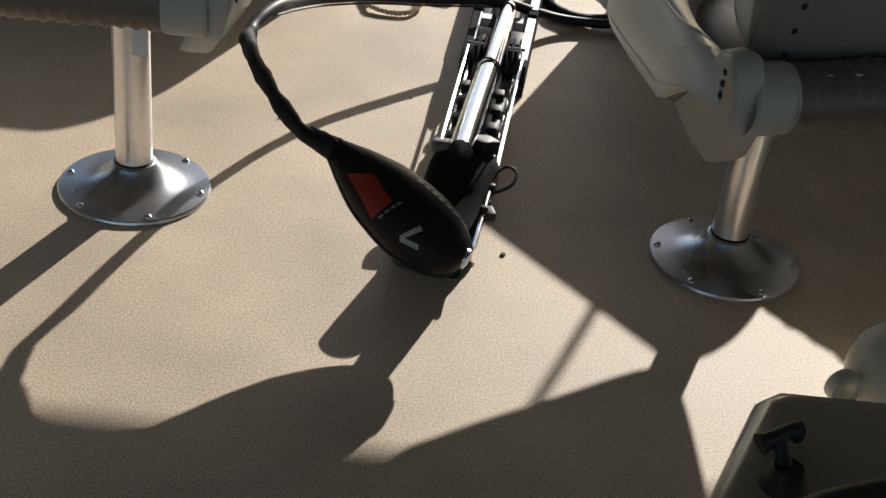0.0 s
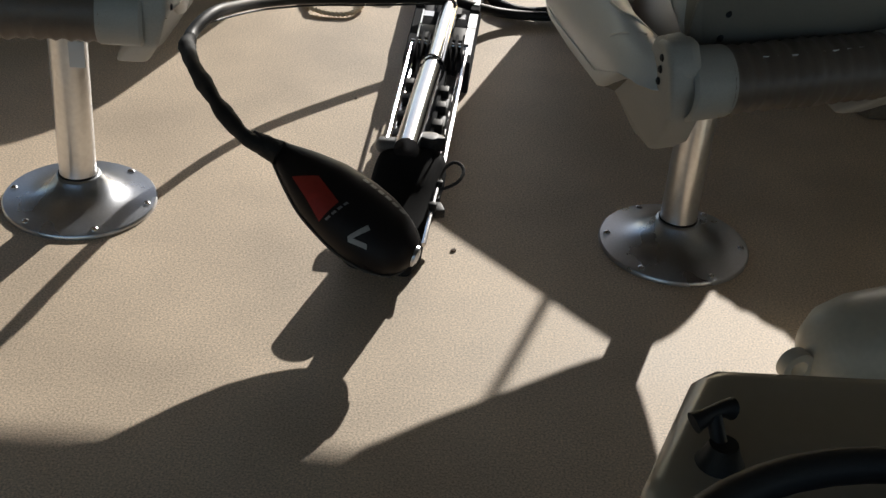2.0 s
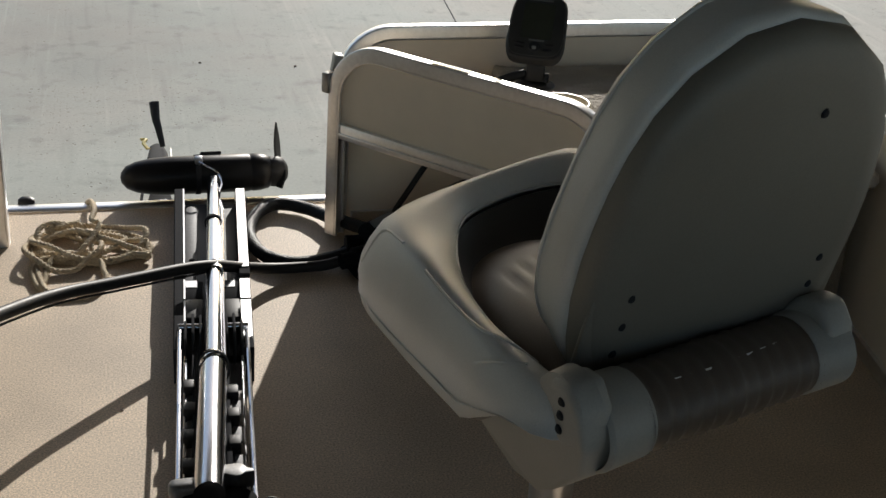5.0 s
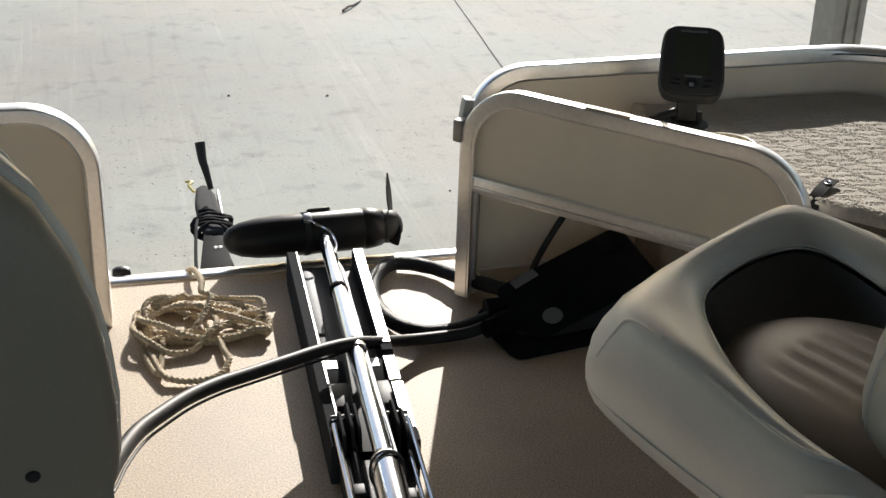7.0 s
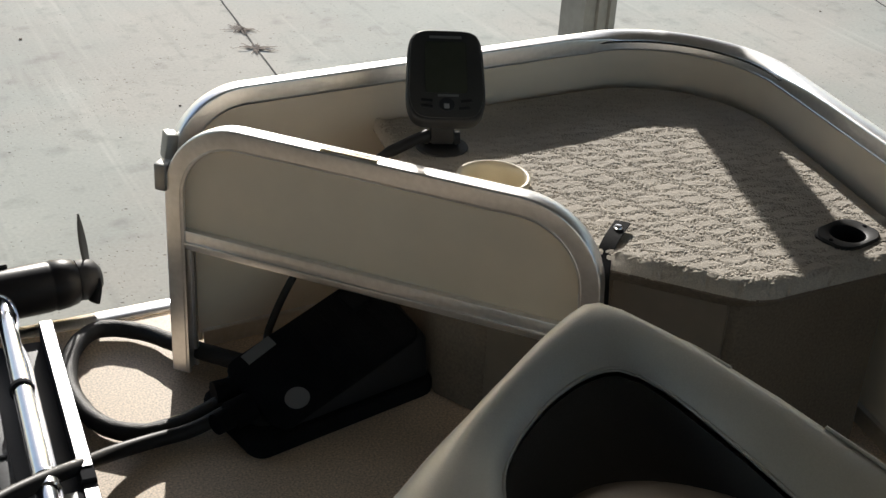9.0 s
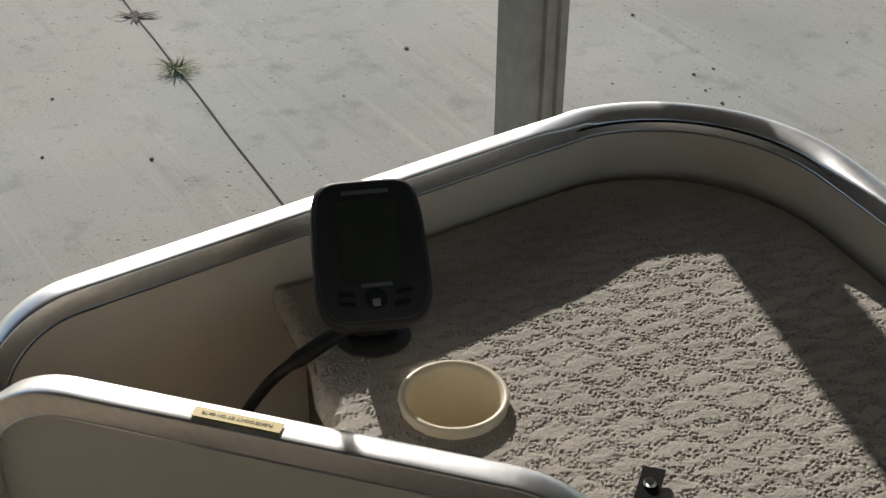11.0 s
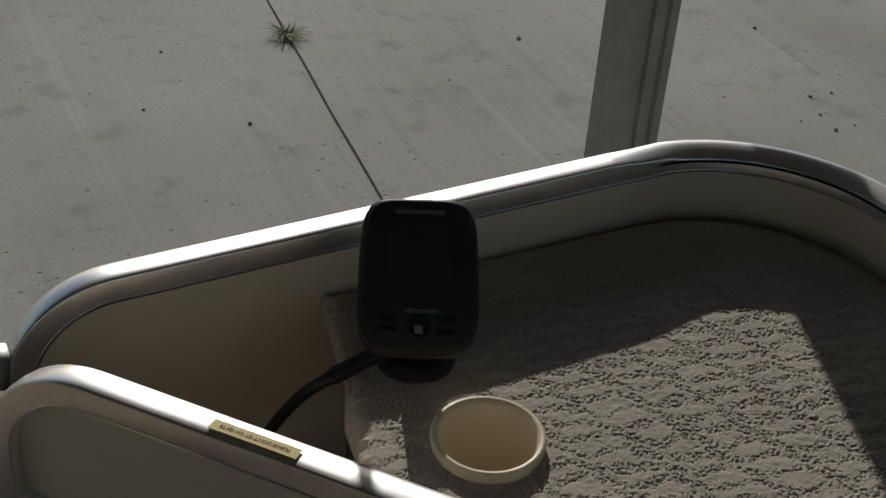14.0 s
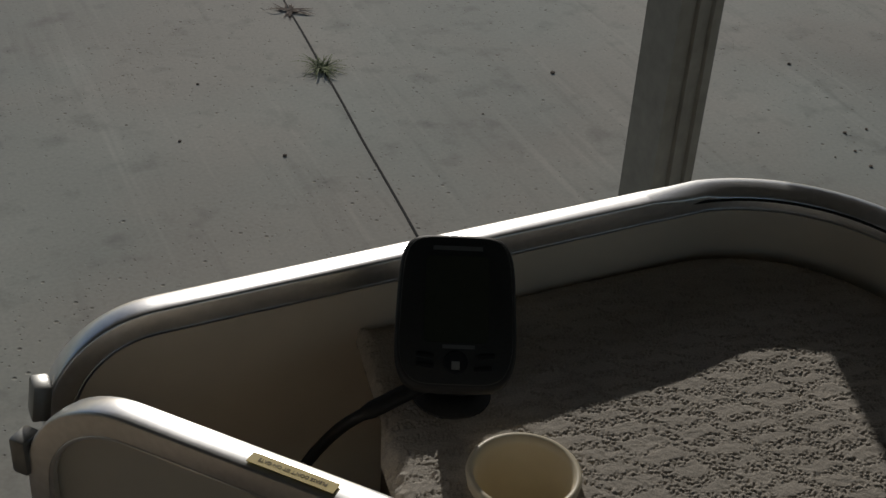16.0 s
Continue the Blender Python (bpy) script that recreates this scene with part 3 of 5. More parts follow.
    roll[fenced] = 0.013 * (1 - np.clip(best[fenced] / 0.034, 0, 1))
    Z = Z * (0.75 + 0.25 * e) - roll
    ids = -np.ones(len(P), int)
    ids[use] = np.arange(use.sum())
    ids = ids.reshape(X.shape)
    verts = np.column_stack([P[use], SHELF + Z[use]])
    quads = np.stack([ids[:-1, :-1], ids[1:, :-1], ids[1:, 1:], ids[:-1, 1:]], -1).reshape(-1, 4)
    quads = quads[(quads >= 0).all(1)]
    me = bpy.data.meshes.new("carpet_top")
    me.from_pydata(verts.tolist(), [], quads.tolist())
    me.polygons.foreach_set("use_smooth", [True] * len(me.polygons))
    me.materials.append(CARPET)
    ob = new("carpet_top", me)
    ob.parent = parent
    tagged(ob, "thick looped grey-beige carpet on the locker top")
    # the brown trim below the rolled-over edge, drawn in towards the doors
    bm = bmesh.new()
    ring = []
    for a, d in zip(TOP, TOP[1:] + TOP[:1]):
        n = max(1, int(math.hypot(d[0] - a[0], d[1] - a[1]) / 0.005))
        ring += [(a[0] + (d[0] - a[0]) * k / n, a[1] + (d[1] - a[1]) * k / n) for k in range(n)]
    rows = []
    for z in (edge - 0.001, 0.026, 0.030, 0.034, 0.038, 0.043, 0.048, 0.052):
        pull = 1 - 0.125 * max(0.0, (z - edge + 0.001) / 0.039) ** 1.3
        row = []
        for x, y in ring:
            tuft = 0.0 if z < edge else 0.0034 * noise.noise(Vector((x * 130, y * 130, z * 130))) + 0.001
            d = Vector((x - 1.3, y - 3.0)).normalized() * tuft
            row.append(bm.verts.new((1.25 + (x - 1.25) * pull + d.x, 3.0 + (y - 3.0) * pull + d.y, SHELF - z)))
        rows.append(row)
    rows.append([bm.verts.new((1.25 + (x - 1.25) * 0.80, 3.0 + (y - 3.0) * 0.80, SHELF - 0.052)) for x, y in ring])
    for a, d in zip(rows, rows[1:]):
        for k in range(len(a)):
            j = (k + 1) % len(a)
            bm.faces.new((a[k], a[j], d[j], d[k]))
    bmesh.ops.recalc_face_normals(bm, faces=bm.faces[:])
    part("carpet_edge", bm, TRIM, parent, "dark taupe carpeted edge trim")


def locker():
    f = thing("bow_locker", "built-in bow locker with taupe doors and a carpeted top", "locker")
    inset = [(0.950, 3.410), (0.926, 3.26), (0.905, 3.10), (0.945, 3.02), (1.085, 2.835), (1.215, 2.690), (1.53, 2.690), (1.59, 3.12), (1.36, 3.40)]
    bm = prism(inset, 0.004, SHELF - 0.03)
    bmesh.ops.delete(bm, geom=[q for q in bm.faces if q.normal.z > 0.9], context="FACES")
    part("body", bm, TRIM, f)
    carpet(f)
    # two doors on the slanting face
    a0, b = Vector((0.945, 3.02, 0)), Vector((1.215, 2.690, 0))
    d = (b - a0).normalized()
    ang = math.degrees(math.atan2(d.y, d.x))
    nrm = Vector((d.y, -d.x, 0))
    for s0, s1 in ((0.015, 0.205), (0.222, 0.410)):
        m = a0 + d * (s0 + s1) / 2 + nrm * 0.006
        ob = part("door", prism(rounded(s1 - s0, 0.33, 0.022), -0.007, 0.007, bevel=0.003), DOOR, f, "taupe locker door")
        ob.matrix_local = pose(m.x, m.y, 0.202, 90, 0, ang)
    return f


locker()


def cup_holder():
    c = thing("cup_holder", "ivory plastic cup holder sunk in the locker carpet", "cup holder", (CUP[0], CUP[1], SHELF))
    part("well", lathe([(0.0, -0.080), (0.0420, -0.080), (0.0478, -0.072), (0.0494, -0.050), (0.0515, -0.048), (0.0546, 0.004), (0.0572, 0.0138), (0.0614, 0.0155), (0.0646, 0.0138), (0.0653, 0.011), (0.0614, 0.009), (0.0588, -0.02), (0.0525, -0.084), (0.0, -0.084)], 72), IVORY, c, smooth=60)
    part("flange", lathe([(0.0604, 0.0085), (0.0619, 0.0045), (0.0635, 0.0025), (0.0635, -0.003), (0.0588, -0.003)], 72), IVORY, c)
    return c


cup_holder()


def socket():
    s = thing("rod_socket", "black plastic socket plate with round hole in the carpet", "socket", (*SOCKET, SHELF), 12)
    bm = bmesh.new()
    n = 32
    outer = [(0.054 * max(-1, min(1, 1.13 * math.cos(2 * math.pi * k / n))), 0.041 * max(-1, min(1, 1.13 * math.sin(2 * math.pi * k / n)))) for k in range(n)]
    rings = []
    for sc, z, round_ in ((1, 0.0, 0), (1, 0.003, 0), (0.94, 0.006, 0), (0, 0.006, 0.034), (0, 0.004, 0.030), (0, -0.09, 0.029)):
        rings.append([bm.verts.new((outer[k][0] * sc, outer[k][1] * sc, z)) if sc else bm.verts.new((round_ * math.cos(2 * math.pi * k / n), round_ * math.sin(2 * math.pi * k / n), z)) for k in range(n)])
    for a, b in zip(rings, rings[1:]):
        for k in range(n):
            bm.faces.new((a[k], a[(k + 1) % n], b[(k + 1) % n], b[k]))
    bm.faces.new(rings[-1])
    bmesh.ops.recalc_face_normals(bm, faces=bm.faces[:])
    part("plate", bm, BLACK, s)
    for dx in (-0.05, 0.05):
        part("screw", lathe([(0, 0.0085), (0.003, 0.008), (0.004, 0.006), (0.004, 0.004)], 12, (dx * 0.9, 0.0, 0)), BLACKMETAL, s)
    return s


socket()


def strap():
    s = thing("gate_strap", "black webbing strap with a bright snap at the locker edge", "strap")
    line = curve([(1.112, 2.884, SHELF + 0.010), (1.090, 2.866, SHELF + 0.009), (1.064, 2.845, SHELF + 0.006), (1.042, 2.826, SHELF - 0.004), (1.030, 2.812, SHELF - 0.022), (1.036, 2.816, SHELF - 0.06), (1.044, 2.820, SHELF - 0.12)], 0.008)
    d = Vector((0.69, -0.72, 0))
    part("webbing", sweep([(-0.0125, -0.0015), (0.0125, -0.0015), (0.0125, 0.0015), (-0.0125, 0.0015)], line, normal=tuple(d.normalized())), MATTE, s)
    part("snap", lathe([(0, 0.005), (0.006, 0.0045), (0.008, 0.002), (0.008, 0)], 16, (1.092, 2.868, SHELF + 0.0105)), CHROME, s)
    part("buckle", box((0.036, 0.010, 0.022), (1.044, 2.818, SHELF - 0.122), (0, 0, -50), bevel=0.003), BLACK, s)
    return s


strap()


# ---------------------------------------------------------------- fish finder
def fish_finder():
    f = thing("fish_finder", "black fish finder with dark screen on a swivel foot", "fish finder", (0.964, 3.242, SHELF), -23)
    part("foot", lathe([(0, 0.009), (0.030, 0.0085), (0.042, 0.006), (0.047, 0.003), (0.048, 0.0)], 40, (0.002, 0.026, 0)), FINDER, f)
    part("bracket", box((0.044, 0.030, 0.080), (0, 0.026, 0.050), (-12, 0, 0), bevel=0.006), BLACK, f)
    for s in (-1, 1):
        part("knob", lathe([(0, 0.012), (0.010, 0.011), (0.012, 0.008), (0.012, 0)], 14, (s * 0.022, 0.019, 0.022), (0, 90 * s, 0)), SATIN, f)
    # barrel-sided housing, broadest below the middle
    out = []
    for k in range(64):
        a = 2 * math.pi * k / 64
        c, q = math.cos(a), math.sin(a)
        y = 0.090 * math.copysign(abs(q) ** 0.42, q)
        out.append(((0.0685 - 0.0040 * max(0, y + 0.025) / 0.12 - 0.004 * max(0, -0.05 - y) / 0.05) * math.copysign(abs(c) ** 0.36, c), y))
    body = part("housing", prism(out, -0.019, 0.014, bevel=0.008, seg=3), BLACK, f)
    body.matrix_local = pose(-0.002, -0.006, 0.144, -51, 0, 0) @ pose(0, 0, 0, 90)
    part("bezel", prism([(x * 0.93, y * 0.945) for x, y in out], 0.0142, 0.0172, bevel=0.0015), FINDER, body)
    part("screen", prism(rounded(0.072, 0.100, 0.006), 0.0, 0.0012), SCREEN, body, "dark greenish glass screen").matrix_local = pose(0.0, 0.012, 0.0174)
    part("brand_bar", box((0.056, 0.0050, 0.0006), (0.0, 0.0715, 0.0176)), GREYPRINT, body, "small dim lettering strip")
    part("model_bar", box((0.036, 0.0042, 0.0006), (0.003, -0.0425, 0.0176)), GREYPRINT, body, "small dim lettering strip")
    for x, y in ((-0.034, -0.053), (-0.034, -0.064), (0.034, -0.053), (0.030, -0.067)):
        part("key", box((0.020, 0.0055, 0.002), (x, y, 0.0178), (0, 0, 6 if x > 0 else -6), bevel=0.0008), BLACK, body)
    pad = part("cursor_pad", lathe([(0, 0.002), (0.012, 0.0018), (0.0135, 0.0)], 24, (0.0, -0.060, 0.0174)), BLACKMETAL, body)
    part("key_mark", box((0.009, 0.009, 0.0006), (0.0, -0.064, 0.0196)), PALEPRINT, pad)
    return f


fish_finder()


def finder_cable():
    line = [(0.945, 3.262, SHELF + 0.030), (0.915, 3.262, SHELF + 0.022), (0.885, 3.262, SHELF + 0.012), (0.860, 3.262, SHELF + 0.004), (0.838, 3.275, 0.395), (0.818, 3.300, 0.345), (0.795, 3.322, 0.285), (0.758, 3.338, 0.222), (0.722, 3.336, 0.165), (0.690, 3.325, 0.120), (0.652, 3.285, 0.090), (0.640, 3.262, 0.080)]
    c = part("finder_cable", tube(line, lambda k: 0.0105 if k < 0.16 else 0.0075, 10), CABLE)
    return tagged(c, "black cable dropping from the fish finder off the locker", "cable")


finder_cable()


# ---------------------------------------------------------------- seats
def pedestal_seat(at, turn, label, shift, SKEW=Matrix(), back=None):
    s = thing("pedestal_seat", label, "boat seat", at, turn, "pedestal seats")
    base = part("base_plate", lathe([(0.150, 0.0), (0.150, 0.006), (0.1475, 0.009), (0.125, 0.0115), (0.105, 0.0145), (0.088, 0.019), (0.072, 0.027), (0.059, 0.038), (0.050, 0.049), (0.0445, 0.058), (0.0425, 0.062), (0.0400, 0.0635), (0.0365, 0.0635)], 72), CAST, s, "round cast aluminium floor base")
    for k in range(6):
        a = radians(175 - turn + 60 * k)
        part("bolt", lathe([(0, 0.0065), (0.004, 0.006), (0.007, 0.0035), (0.0075, 0.0)], 14, (0.134 * math.cos(a), 0.134 * math.sin(a), 0.0095)), CHROME, base)
    part("pole", lathe([(0.036, 0.05), (0.036, 0.390)], 40), ALUMINIUM, s)
    part("collar", lathe([(0.0362, 0.062), (0.0385, 0.0635), (0.0385, 0.0655), (0.0362, 0.067)], 40), BLACK, s)
    part("swivel", lathe([(0.0, 0.345), (0.06, 0.345), (0.075, 0.36), (0.075, 0.375), (0.0, 0.375)], 32), BLACKMETAL, s)
    part("swivel_lever", tube([(-0.05, 0.0, 0.352), (-0.14, 0.02, 0.345), (-0.19, 0.03, 0.325)], 0.005, 8), BLACKMETAL, s)
    part("rivet_tag", box((0.028, 0.002, 0.05), (0.075, -0.12, 0.335), bevel=0.0008), WHITE, s, "small hanging white tag") if turn < 10 else None

    # cushion: rings from the outer rim to the middle of the hollow, each of 72 points from starboard round by the front
    def outline(knots, n=72):
        line = curve([Vector((x, y, 0)) for x, y in knots], 0.004, closed=True)
        runs = [0.0]
        for p, r in zip(line, line[1:] + line[:1]):
            runs.append(runs[-1] + (r - p).length)
        return [tuple(line[int(np.searchsorted(runs[:-1], runs[-1] * k / n, side="right")) - 1][:2]) for k in range(n)]

    outer = outline([(0.262, -0.02), (0.262, 0.12), (0.262, 0.25), (0.250, 0.318), (0.205, 0.338), (0.0, 0.302), (-0.17, 0.276), (-0.250, 0.256), (-0.286, 0.20), (-0.294, 0.08), (-0.292, -0.05), (-0.290, -0.18), (-0.255, -0.258), (-0.1, -0.272), (0.1, -0.272), (0.225, -0.258), (0.262, -0.18)])
    inner = outline([(0.128, -0.02), (0.150, 0.08), (0.172, 0.18), (0.166, 0.232), (0.12, 0.250), (0.04, 0.248), (-0.06, 0.222), (-0.12, 0.180), (-0.17, 0.11), (-0.205, 0.04), (-0.220, -0.03), (-0.222, -0.12), (-0.19, -0.24), (-0.08, -0.28), (0.04, -0.28), (0.105, -0.26), (0.110, -0.15)])

    def ring(k, z, lift=0.0):
        """k 0: the outer outline, 1: the edge of the hollow, 2: its middle; lift tips the front and sides up."""
        out = []
        for (ax, ay), (bx, by) in zip(outer, inner):
            if k <= 1:
                x, y = ax + (bx - ax) * k, ay + (by - ay) * k
            else:
                x, y = bx + (-0.03 - bx) * (k - 1), by + (-0.06 - by) * (k - 1)
            out.append((x, y, z + lift * (max(0, min(1, (y + 0.22) / 0.3)) + 0.15 * max(0, min(1, x / 0.2)) * max(0, min(1, y / 0.3)))))
        return out

    def loft(rings, close=False):
        bm = bmesh.new()
        vs = [[bm.verts.new(p) for p in r] for r in rings]
        for a, b in zip(vs, vs[1:]):
            for k in range(len(a)):
                j = (k + 1) % len(a)
                bm.faces.new((a[k], a[j], b[j], b[k]))
        if close:
            bm.faces.new(vs[-1])
        bmesh.ops.recalc_face_normals(bm, faces=bm.faces[:])
        return bm

    skin = [(0.0, 0.410, 0.0), (-0.035, 0.428, 0.0), (-0.045, 0.448, 0.004), (-0.02, 0.472, 0.010), (0.06, 0.494, 0.018), (0.16, 0.510, 0.026), (0.28, 0.520, 0.032), (0.42, 0.5235, 0.034), (0.58, 0.5215, 0.034), (0.76, 0.515, 0.033), (0.92, 0.506, 0.030), (1.0, 0.494, 0.026)]

    def on_skin(a, u):
        """A point of the cushion's skin: a degrees round it, u 0 at the lower edge to 11 at the hollow."""
        i, f = min(10, int(u)), u - min(10, int(u))
        k, z, lift = (skin[i][m] * (1 - f) + skin[i + 1][m] * f for m in range(3))
        w = a / 5.0
        p, r = ring(k, z, lift), int(w)
        p0, p1 = Vector(p[r % 72]), Vector(p[(r + 1) % 72])
        return p0.lerp(p1, w - r) + Vector((0, 0, 0.0012 + 0.0022 * noise.noise(Vector((p0.x * 9, p0.y * 9, 1.0)))))

    bm = loft([ring(0.62, 0.398), ring(0.26, 0.395), ring(0.10, 0.398), *[ring(*level) for level in skin]])
    for v in bm.verts:
        if v.co.z > 0.43:
            # slack skin: soft hollows and a few short creases
            v.co.z += 0.0022 * noise.noise(Vector((v.co.x * 9, v.co.y * 9, 1.0)))
            v.co.x += 0.0025 * noise.noise(Vector((v.co.y * 12, v.co.z * 30, 8.0)))
    def cut_away(mesh):
        """Under the hinge the seat has no body: its lower skin rises to the roll."""
        for v in mesh.verts:
            if v.co.y < -0.09 and v.co.z < 0.475:
                v.co.z += (0.475 - v.co.z) * 0.95 * min(1.0, (-0.09 - v.co.y) / 0.10)
        return mesh

    cut_away(bm)
    part("seat_cushion", bm, VINYL, s, "light grey vinyl bolster", 60)
    # seams: points of the skin nearest to plan points, on a ring
    def at_plan(x, y, u):
        i, f = min(10, int(u)), u - min(10, int(u))
        k = skin[i][0] * (1 - f) + skin[i + 1][0] * f
        best = min(range(72), key=lambda m: (outer[m][0] + (inner[m][0] - outer[m][0]) * k - x) ** 2 + (outer[m][1] + (inner[m][1] - outer[m][1]) * k - y) ** 2)
        return best * 5.0, u

    for trace in ([(-0.250, 0.205, 3.0), (-0.258, 0.190, 4.6), (-0.258, 0.175, 5.6), (-0.250, 0.125, 6.2)], [(-0.255, 0.03, 6.0), (-0.262, -0.03, 6.0), (-0.262, -0.09, 6.4), (-0.245, -0.13, 8.0), (-0.228, -0.16, 10.2)], [(-0.285, -0.13, 4.0), (-0.275, -0.16, 5.2), (-0.245, -0.19, 7.5)],
                  [(0.25, 0.26, 3.0), (0.245, 0.24, 4.6), (0.235, 0.20, 5.6), (0.225, 0.15, 6.2)], [(0.23, 0.03, 6.0), (0.225, -0.05, 6.4), (0.20, -0.12, 8.5), (0.18, -0.17, 10.2)]):
        trace = [at_plan(*p) for p in trace]
        part("seam", tube([on_skin(a % 360, u) for a, u in trace], 0.0026, 6, 0.006), VINYL, s)
    part("hollow_insert", loft([ring(0.995, 0.488, 0.0245), ring(1.03, 0.482, 0.019), ring(1.08, 0.472, 0.010), ring(1.16, 0.455, 0.004), ring(1.24, 0.447, 0.0), ring(1.5, 0.442)]), BLACKVINYL, s, "black vinyl insert", 60)
    part("welt", tube(ring(0.99, 0.4965, 0.027), 0.0022, 6, 0.01, closed=True), VINYL, s, "pale welt round the hollow")
    # the middle pad, with sewn channels
    bm = bmesh.new()
    n, vs = 40, {}
    for i in range(n + 1):
        for j in range(n + 1):
            u, v = 2 * i / n - 1, 2 * j / n - 1
            x, y = -0.010 + 0.185 * u * math.sqrt(1 - v * v / 2), -0.038 + 0.228 * v * math.sqrt(1 - u * u / 2)
            rr = min(1.0, math.hypot(u * math.sqrt(1 - v * v / 2), v * math.sqrt(1 - u * u / 2)))
            groove = min(abs(((x + 0.018) / 0.036) % 1 - 0.5) * 2, 1)
            z = 0.449 + 0.056 * math.sqrt(max(0, 1 - rr ** 3)) - (0.005 * (1 - min(1, groove * 4)) if abs(x + 0.03) < 0.10 and -0.2 < y < 0.08 else 0)
            vs[i, j] = bm.verts.new((x, y, z))
    for i in range(n):
        for j in range(n):
            bm.faces.new((vs[i, j], vs[i + 1, j], vs[i + 1, j + 1], vs[i, j + 1]))
    part("centre_pad", bm, BROWN, s, "taupe vinyl centre pad with sewn channels", 60)
    part("seam", cut_away(tube([(x * 1.012, y * 1.012, 0.428) for x, y in outer[::3]], 0.0016, 6, 0.02, closed=True)), VINYL, s)

    # plastic pan under the cushion
    pan = bmesh.new()
    rows = []
    for sc, z, dy in ((0.45, 0.374, -0.02), (0.72, 0.376, -0.02), (0.88, 0.385, 0.0), (0.93, 0.392, 0.0), (0.93, 0.399, 0.0), (0.85, 0.399, 0.0)):
        rows.append([pan.verts.new((x * sc, (y if y > 0 else y * 0.62) * sc + dy, z)) for x, y in outer])
    for a, b in zip(rows, rows[1:]):
        for k in range(len(a)):
            j = (k + 1) % len(a)
            pan.faces.new((a[k], a[j], b[j], b[k]))
    pan.faces.new(rows[0][::-1])
    bmesh.ops.recalc_face_normals(pan, faces=pan.faces[:])
    cut_away(pan)
    part("seat_pan", pan, SHELL, s, "grey plastic seat pan", 50)

    # hinge brackets, hinge roll and back
    for sg in (-1, 1):
        bm = bmesh.new()
        prof = [(-0.040, 0.414), (-0.085, 0.380), (-0.140, 0.332), (-0.172, 0.314), (-0.212, 0.350), (-0.285, 0.430), (-0.300, 0.485), (-0.292, 0.528), (-0.270, 0.557), (-0.238, 0.553), (-0.212, 0.525), (-0.16, 0.490), (-0.06, 0.446)]
        low = 0.312 if sg < 0 else 0.366
        reach = -0.036 if back and sg > 0 else 0.0
        tuck = lambda z: 0.055 * max(0.0, min(1.0, (0.47 - z) / 0.13))     # the plate draws in below
        flare = lambda y: 0.034 * max(0.0, min(1.0, (y + 0.20) / 0.14))      # and flares to the cushion ahead
        a, b = [bm.verts.new((sg * (0.205 + reach - tuck(z) + flare(y)), y, max(z, low))) for y, z in prof], [bm.verts.new((sg * (0.262 + reach - tuck(z) + flare(y)), y, max(z, low))) for y, z in prof]
        bm.faces.new(a), bm.faces.new(b[::-1])
        for k in range(len(a)):
            j = (k + 1) % len(a)
            bm.faces.new((a[j], a[k], b[k], b[j]))
        bmesh.ops.recalc_face_normals(bm, faces=bm.faces[:])
        bmesh.ops.bevel(bm, geom=bm.edges[:], offset=0.012, segments=3, affect="EDGES", profile=0.5)
        br = part("hinge_bracket", bm, PALE, s, "pale grey plastic hinge bracket", 60)
        if reach == 0.0:
            part("hinge_boss", lathe([(0.0, 0.006), (0.034, 0.0055), (0.043, 0.001), (0.046, -0.03)], 28, (sg * (0.254 + reach), -0.250, 0.512), (0, 90 * sg, 0)), PALE, br)
        for z in (0.490, 0.509, 0.528):
            part("bolt", lathe([(0, 0.003), (0.004, 0.0028), (0.0065, 0.0)], 12, (sg * (0.2605 + reach), -0.258, z), (0, 90 * sg, 0)), BLACKMETAL, br)
    bm = bmesh.new()
    nseg, rings = 36, []
    for i in range(nseg + 1):
        x = -0.152 + 0.304 * i / nseg
        fold = 0.0025 * math.cos(i * 2.1) + 0.003 * noise.noise(Vector((x * 30, 1.7, 0)))
        rings.append([bm.verts.new((x, -0.254 + (0.053 + fold) * math.cos(2 * math.pi * k / 24), 0.478 + (0.052 + fold) * math.sin(2 * math.pi * k / 24))) for k in range(24)])
    for a, b in zip(rings, rings[1:]):
        for k in range(24):
            bm.faces.new((a[k], a[(k + 1) % 24], b[(k + 1) % 24], b[k]))
    bmesh.ops.recalc_face_normals(bm, faces=bm.faces[:])
    part("hinge_roll", bm, ROLL, s, "taupe vinyl hinge cover with folds", 60)
    for sg in (-1, 1):
        part("roll_end", lathe([(0.040, -0.001), (0.0535, 0.0), (0.0555, 0.004), (0.057, 0.069), (0.052, 0.075)], 32, (sg * 0.145, -0.254, 0.478), (0, 90 * sg, 0)), PALE, s)

    W = [(0.0, 0.185), (0.03, 0.215), (0.08, 0.242), (0.14, 0.256), (0.2, 0.258), (0.25, 0.254), (0.3, 0.246), (0.35, 0.232), (0.40, 0.208), (0.45, 0.165), (0.495, 0.09), (0.51, 0.0)]
    contour = [(w, h) for h, w in W] + [(-w, h) for h, w in W[::-1][1:]]

    def narrow(depth, z):
        """Above, the padding draws in towards its front."""
        return 1.0 - 0.65 * max(0.0, depth - 0.005) * max(0.0, min(1.0, (z - 0.12) / 0.16))

